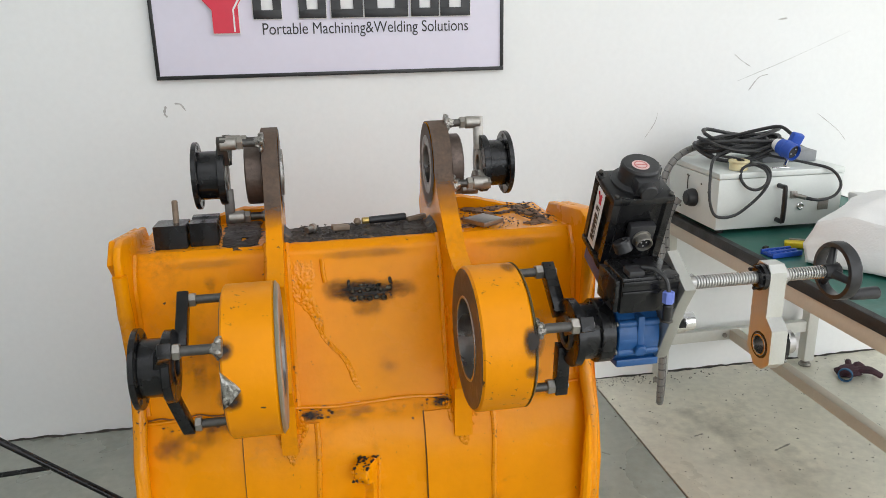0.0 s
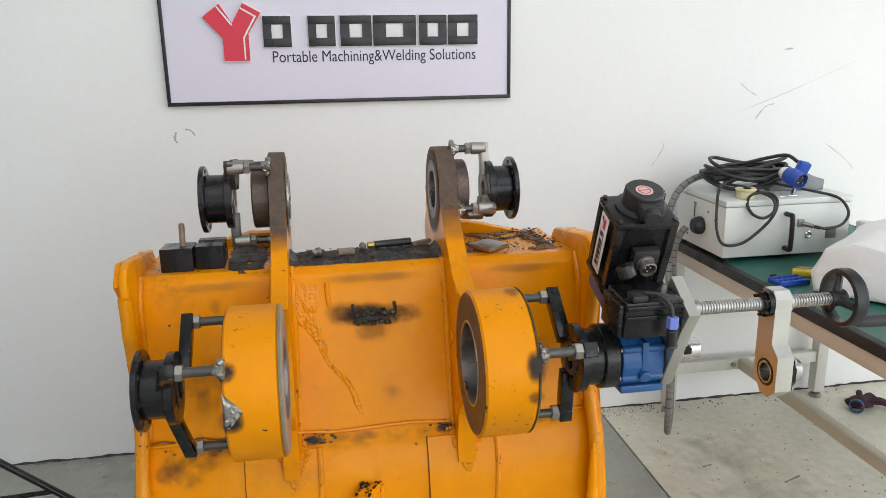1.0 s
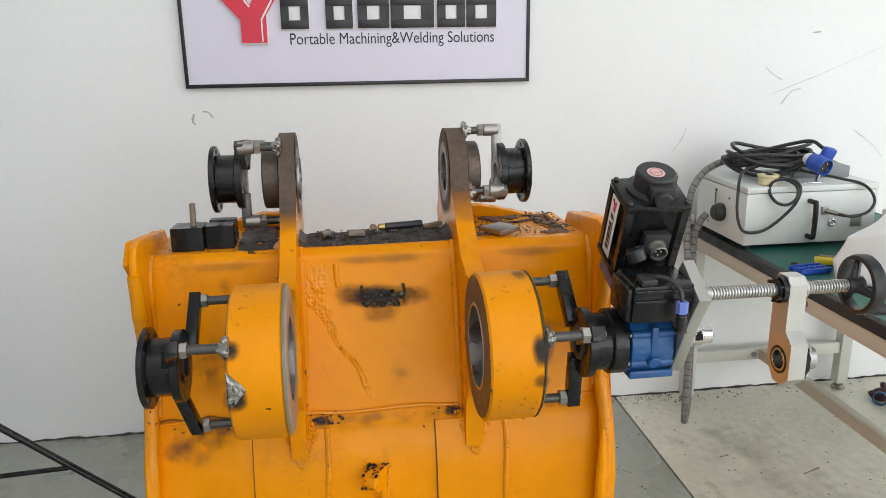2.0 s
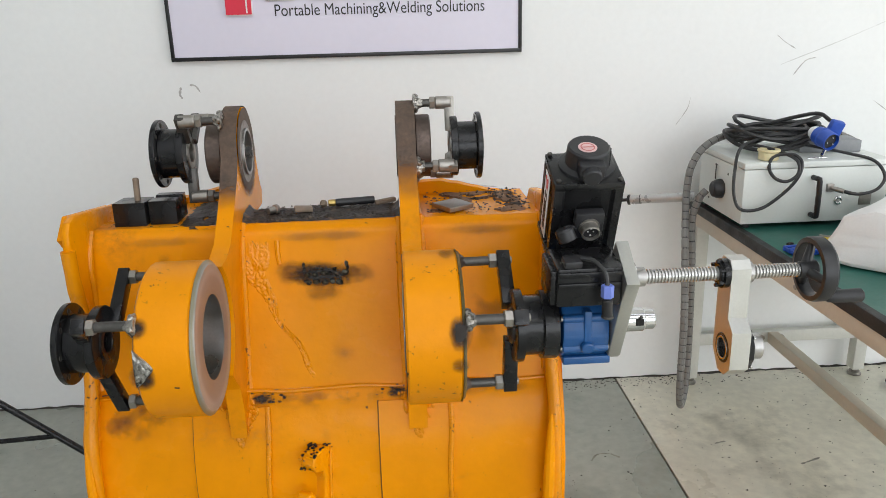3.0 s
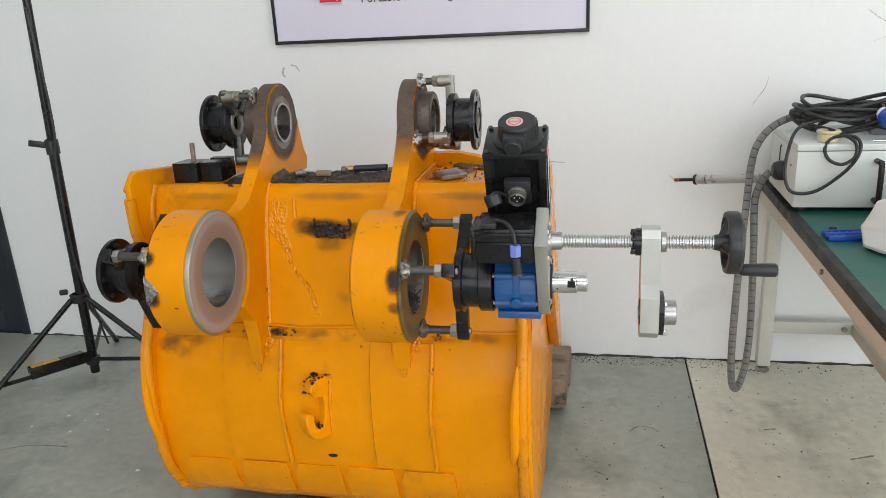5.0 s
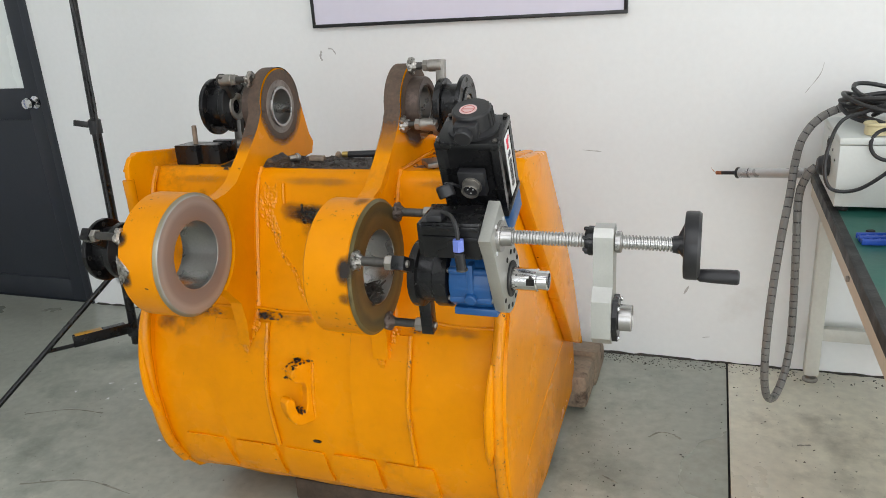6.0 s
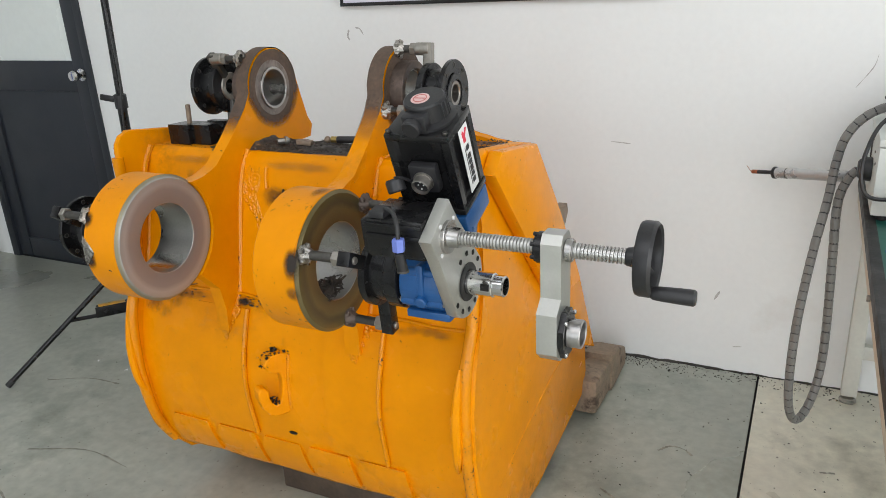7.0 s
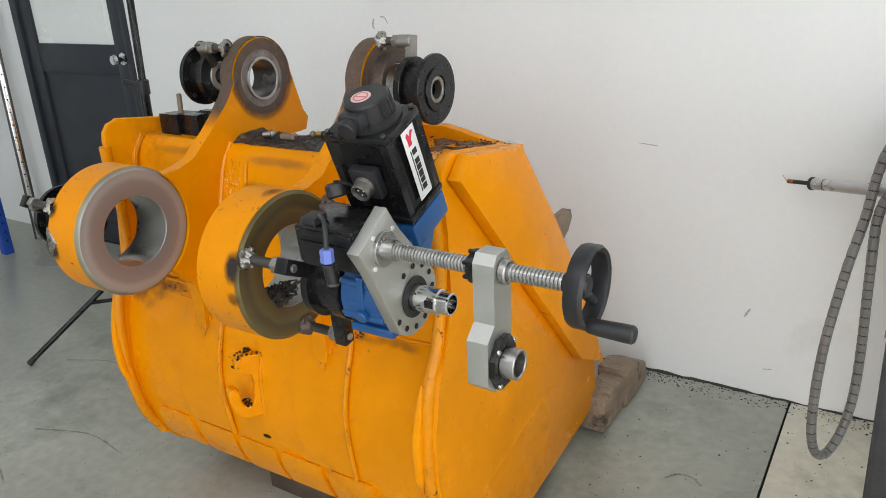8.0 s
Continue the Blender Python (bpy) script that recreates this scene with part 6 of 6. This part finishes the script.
td = (TB - TA).normalized()
tc_ = part("torch_body", rod(TA + td * 0.075, TB, 0.0165, 22), mat("satin_steel", (0.50, 0.50, 0.50), 0.32, 0.45, 0.06, 20, 150, 0.04), hose, "brushed steel torch body")
part("torch_band", rod(TA + td * 0.11, TA + td * 0.114, 0.0169, 22), BLACKP, tc_)
part("torch_collar", rod(TA + td * 0.066, TA + td * 0.076, 0.019, 18), BLACKP, tc_)
part("torch_neck", rod(TA + td * 0.008, TA + td * 0.068, 0.0062, 12), BLACKP, tc_)
part("torch_tip", rod(TA - td * 0.012, TA + td * 0.012, 0.0065, 12), COPPER, tc_, "copper tip")
part("torch_wire", pipe([TA - td * 0.012, TA - td * 0.02 + Vector((0, 0, 0.005)), TA - td * 0.032 + Vector((0, 0, 0.018))], 0.0008, 5), COPPER, tc_)

# ---- other things on the bench ----
fo = thing("foam_wrap", (1.95, 1.95, 0.78), "white foam sheet folded over parts on the bench", "packing foam")
b = prism([(1.80, 0.7645), (2.17, 0.7645), (2.185, 0.83), (2.15, 0.905), (2.07, 0.925), (1.90, 0.92), (1.80, 0.86)], 1.785, 2.30, 0.012)
bmesh.ops.subdivide_edges(b, edges=b.edges[:], cuts=5, use_grid_fill=True)
for v in b.verts:
    v.co += Vector((noise.noise(v.co * 8), noise.noise(v.co * 8 + Vector((9, 0, 0))), 0.7 * noise.noise(v.co * 8 + Vector((0, 7, 0))))) * 0.018
    v.co.z = max(0.7645, v.co.z)
    if v.co.x < 1.83:
        v.co.x += 0.25 * max(0, v.co.z - 0.82)
turned(b, Matrix.Translation((1.738, 2.03, 0)) @ pose(0, 0, 0, 0, 0, 35) @ Matrix.Translation((-1.785, -2.17, 0)))
part("folded_sheet", b, FOAM, fo)
b = box(2.10, 2.40, 2.20, 2.33, 0.78, 0.90, 0.012)
bmesh.ops.subdivide_edges(b, edges=b.edges[:], cuts=3, use_grid_fill=True)
for v in b.verts:
    v.co += Vector((0, noise.noise(v.co * 9), noise.noise(v.co * 7))) * 0.02
    v.co.z = max(0.7645, v.co.z)
part("second_sheet", b, FOAM, fo)
bp = thing("blue_holder", (1.77, 2.235, 0.78), "blue slotted plastic holder on the green top", "plastic holder")
mb = pose(1.733, 2.128, 0.7645, 0, 0, 6)
b = box(-0.055, 0.055, -0.006, 0.006, 0, 0.016, 0.003)
for y in (-0.026, 0.026):
    box(-0.055, 0.055, y - 0.004, y + 0.004, 0, 0.016, 0.002, bm=b)
for k in range(6):
    box(-0.053 + k * 0.0195, -0.045 + k * 0.0195, -0.028, 0.028, 0, 0.012, 0.002, bm=b)
part("slots", turned(b, mb), BLUEP, bp)
yp = thing("yellow_tool", (1.83, 2.26, 0.78), "yellow plastic tool with a steel blade", "hand tool")
my = pose(1.842, 2.185, 0.7645, 0, 0, -30)
part("tool_body", turned(box(-0.05, 0.05, -0.018, 0.018, 0, 0.018, 0.004), my), YELLOW, yp)
part("tool_blade", turned(box(-0.035, 0.075, 0.014, 0.03, 0.016, 0.021, 0.001), my), STEEL, yp)
solo("black_bit", turned(box(-0.010, 0.010, -0.007, 0.007, 0, 0.013, 0.003), pose(1.715, 2.185, 0.7645, 0, 0, 30)), CHIP, "small dark metal bit on the bench", "metal bit")
gl = thing("work_glove", (2.46, 2.66, 0), "dark maroon knitted work glove with blue cuff", "glove")
b = blob((2.50, 2.665, 0.022), 0.045, (1.3, 0.85, 0.5), 0.35, 3, freq=20)
for dx, dy, l in ((0.10, -0.02, 0.075), (0.085, 0.025, 0.07), (0.05, 0.055, 0.05), (0.10, -0.045, 0.05)):
    pipe([(2.51, 2.665, 0.022), (2.51 + dx * 0.6, 2.665 + dy, 0.034), (2.51 + dx, 2.665 + dy * 1.4, 0.016)], 0.013, 8, bm=b)
part("fingers", b, GLOVE, gl)
part("cuff", sleeve((2.462, 2.632, 0.026), (-0.7, -0.7, 0.1), 0.022, 0.029, 0.024, 24, 0.003), GLOVEB, gl, "blue knitted cuff")

# ---- tripod ----
tp = thing("light_stand", (-0.88, 2.31, 0), "black tripod stand with a small lamp on its leg", "tripod")
PX, PY = -0.880, 2.30
QX = -0.832
part("pole", rod((PX, PY, 0.13), (PX + 0.025, PY, 1.035), 0.0175, 22), BLACK, tp)
part("upper_pole", rod((PX + 0.025, PY, 1.03), (QX, PY, 1.56), 0.0135, 20), BLACK, tp)
part("clamp", lathe((PX + 0.024, PY, 1.0), (0, 0, 1), [(0, 0.017), (0, 0.023), (0.05, 0.023), (0.055, 0.015)], 22), BLACKP, tp)
part("clamp_knob", turned(box(-0.055, 0, -0.006, 0.006, -0.012, 0.010, 0.003), pose(PX + 0.005, PY - 0.01, 1.035, 0, 12, 20)), BLACKP, tp)
part("top_cap", lathe((QX, PY, 1.552), (0, 0, 1), [(0, 0), (0, 0.020), (0.03, 0.020), (0.03, 0)], 20), RED, tp, "red top cap")
part("collar", lathe((PX, PY, 0.430), (0, 0, 1), [(0, 0.017), (0, 0.030), (0.012, 0.033), (0.03, 0.033), (0.034, 0.024)], 24), BLACKP, tp)
part("collar_knob", rod((PX - 0.03, PY - 0.02, 0.475), (PX - 0.055, PY - 0.03, 0.475), 0.011, 12), BLACKP, tp)
part("lower_collar", lathe((PX, PY, 0.170), (0, 0, 1), [(0, 0), (0, 0.026), (0.025, 0.028), (0.03, 0.018)], 24), BLACKP, tp)
toe = Vector((-1.195, 1.80, 0.008))
reach = (toe - Vector((PX, PY, 0))).length
a0 = math.atan2(toe.y - PY, toe.x - PX)
for k in range(3):
    a = a0 + k * 2 * math.pi / 3
    u = Vector((math.cos(a), math.sin(a), 0))
    topp = Vector((PX, PY, 0.445)) + u * 0.03
    end = Vector((PX, PY, 0.008)) + u * reach
    mid = topp.lerp(end, 0.54)
    part("leg", rod(topp, end, 0.0105, 14), BLACK, tp)
    part("brace", rod(Vector((PX, PY, 0.187)) + u * 0.02, mid, 0.008, 12), BLACK, tp)
    part("toe_cap", rod(end - (end - topp).normalized() * 0.03, end, 0.012, 14), RUBBER, tp)
part("lead", pipe([(QX + 0.004, PY - 0.02, 1.5), (QX + 0.014, PY - 0.02, 1.3), (PX + 0.062, PY - 0.02, 1.1), (PX + 0.044, PY - 0.024, 0.95), (PX + 0.03, PY - 0.02, 0.62), (PX + 0.05, PY, 0.42), (PX + 0.06, PY + 0.03, 0.24)], 0.004, 7), CABLE, tp)
ua = Vector((math.cos(a0), math.sin(a0), 0))
lc = Vector((PX, PY, 0.214)) + ua * 0.125
lm = Matrix.Translation(lc) @ pose(0, 0, 0, 0, 0, math.degrees(a0)) @ pose(0, 0, 0, 0, -3, 0)
lmp = thing("work_lamp", tuple(lc), "small flat lamp with worn yellow front on the tripod brace", "lamp")
part("lamp_housing", turned(box(-0.10, 0.10, -0.035, 0.035, -0.012, 0.014, 0.004), lm), BLACK, lmp)
part("lens", turned(box(-0.010, 0.092, -0.0365, 0.025, -0.004, 0.0155, 0.002), lm), mat("amber_lens", (0.70, 0.36, 0.03), 0.35, 0, 0.4, 12, 60, 0.05), lmp, "amber lens")
part("bracket", turned(box(-0.11, 0.11, 0.035, 0.039, -0.014, 0.030, 0.001), lm), BLACK, lmp)

# scuffs and scratches on the floor
random.seed(52)
FSCUFF = mat("floor_scuff", (0.27, 0.265, 0.22), 0.6, 0, 0.4, 40, 120, 0.2)
arcs = [[(1.17, 2.29), (1.20, 2.325), (1.24, 2.325), (1.27, 2.30)], [(-0.75, 1.55), (-0.55, 1.62), (-0.35, 1.60)], [(-1.1, 1.9), (-0.95, 1.97), (-0.8, 1.98)], [(1.62, 2.35), (1.66, 2.36)], [(-0.9, 1.35), (-0.7, 1.38), (-0.55, 1.33)], [(1.05, 2.05), (1.10, 2.02)], [(1.85, 2.2), (1.93, 2.23)]]
for pts in arcs:
    b = bmesh.new()
    P = smoothed([(x, y, 0.0012) for x, y in pts], 8)
    last = None
    for i, p in enumerate(P):
        d = (P[min(i + 1, len(P) - 1)] - P[max(i - 1, 0)]).normalized()
        nrm = Vector((-d.y, d.x, 0)) * rng(0.001, 0.005)
        row = (b.verts.new(p - nrm), b.verts.new(p + nrm))
        if last:
            b.faces.new((last[0], last[1], row[1], row[0]))
        last = row
    part("scuff", b, FSCUFF, floor)
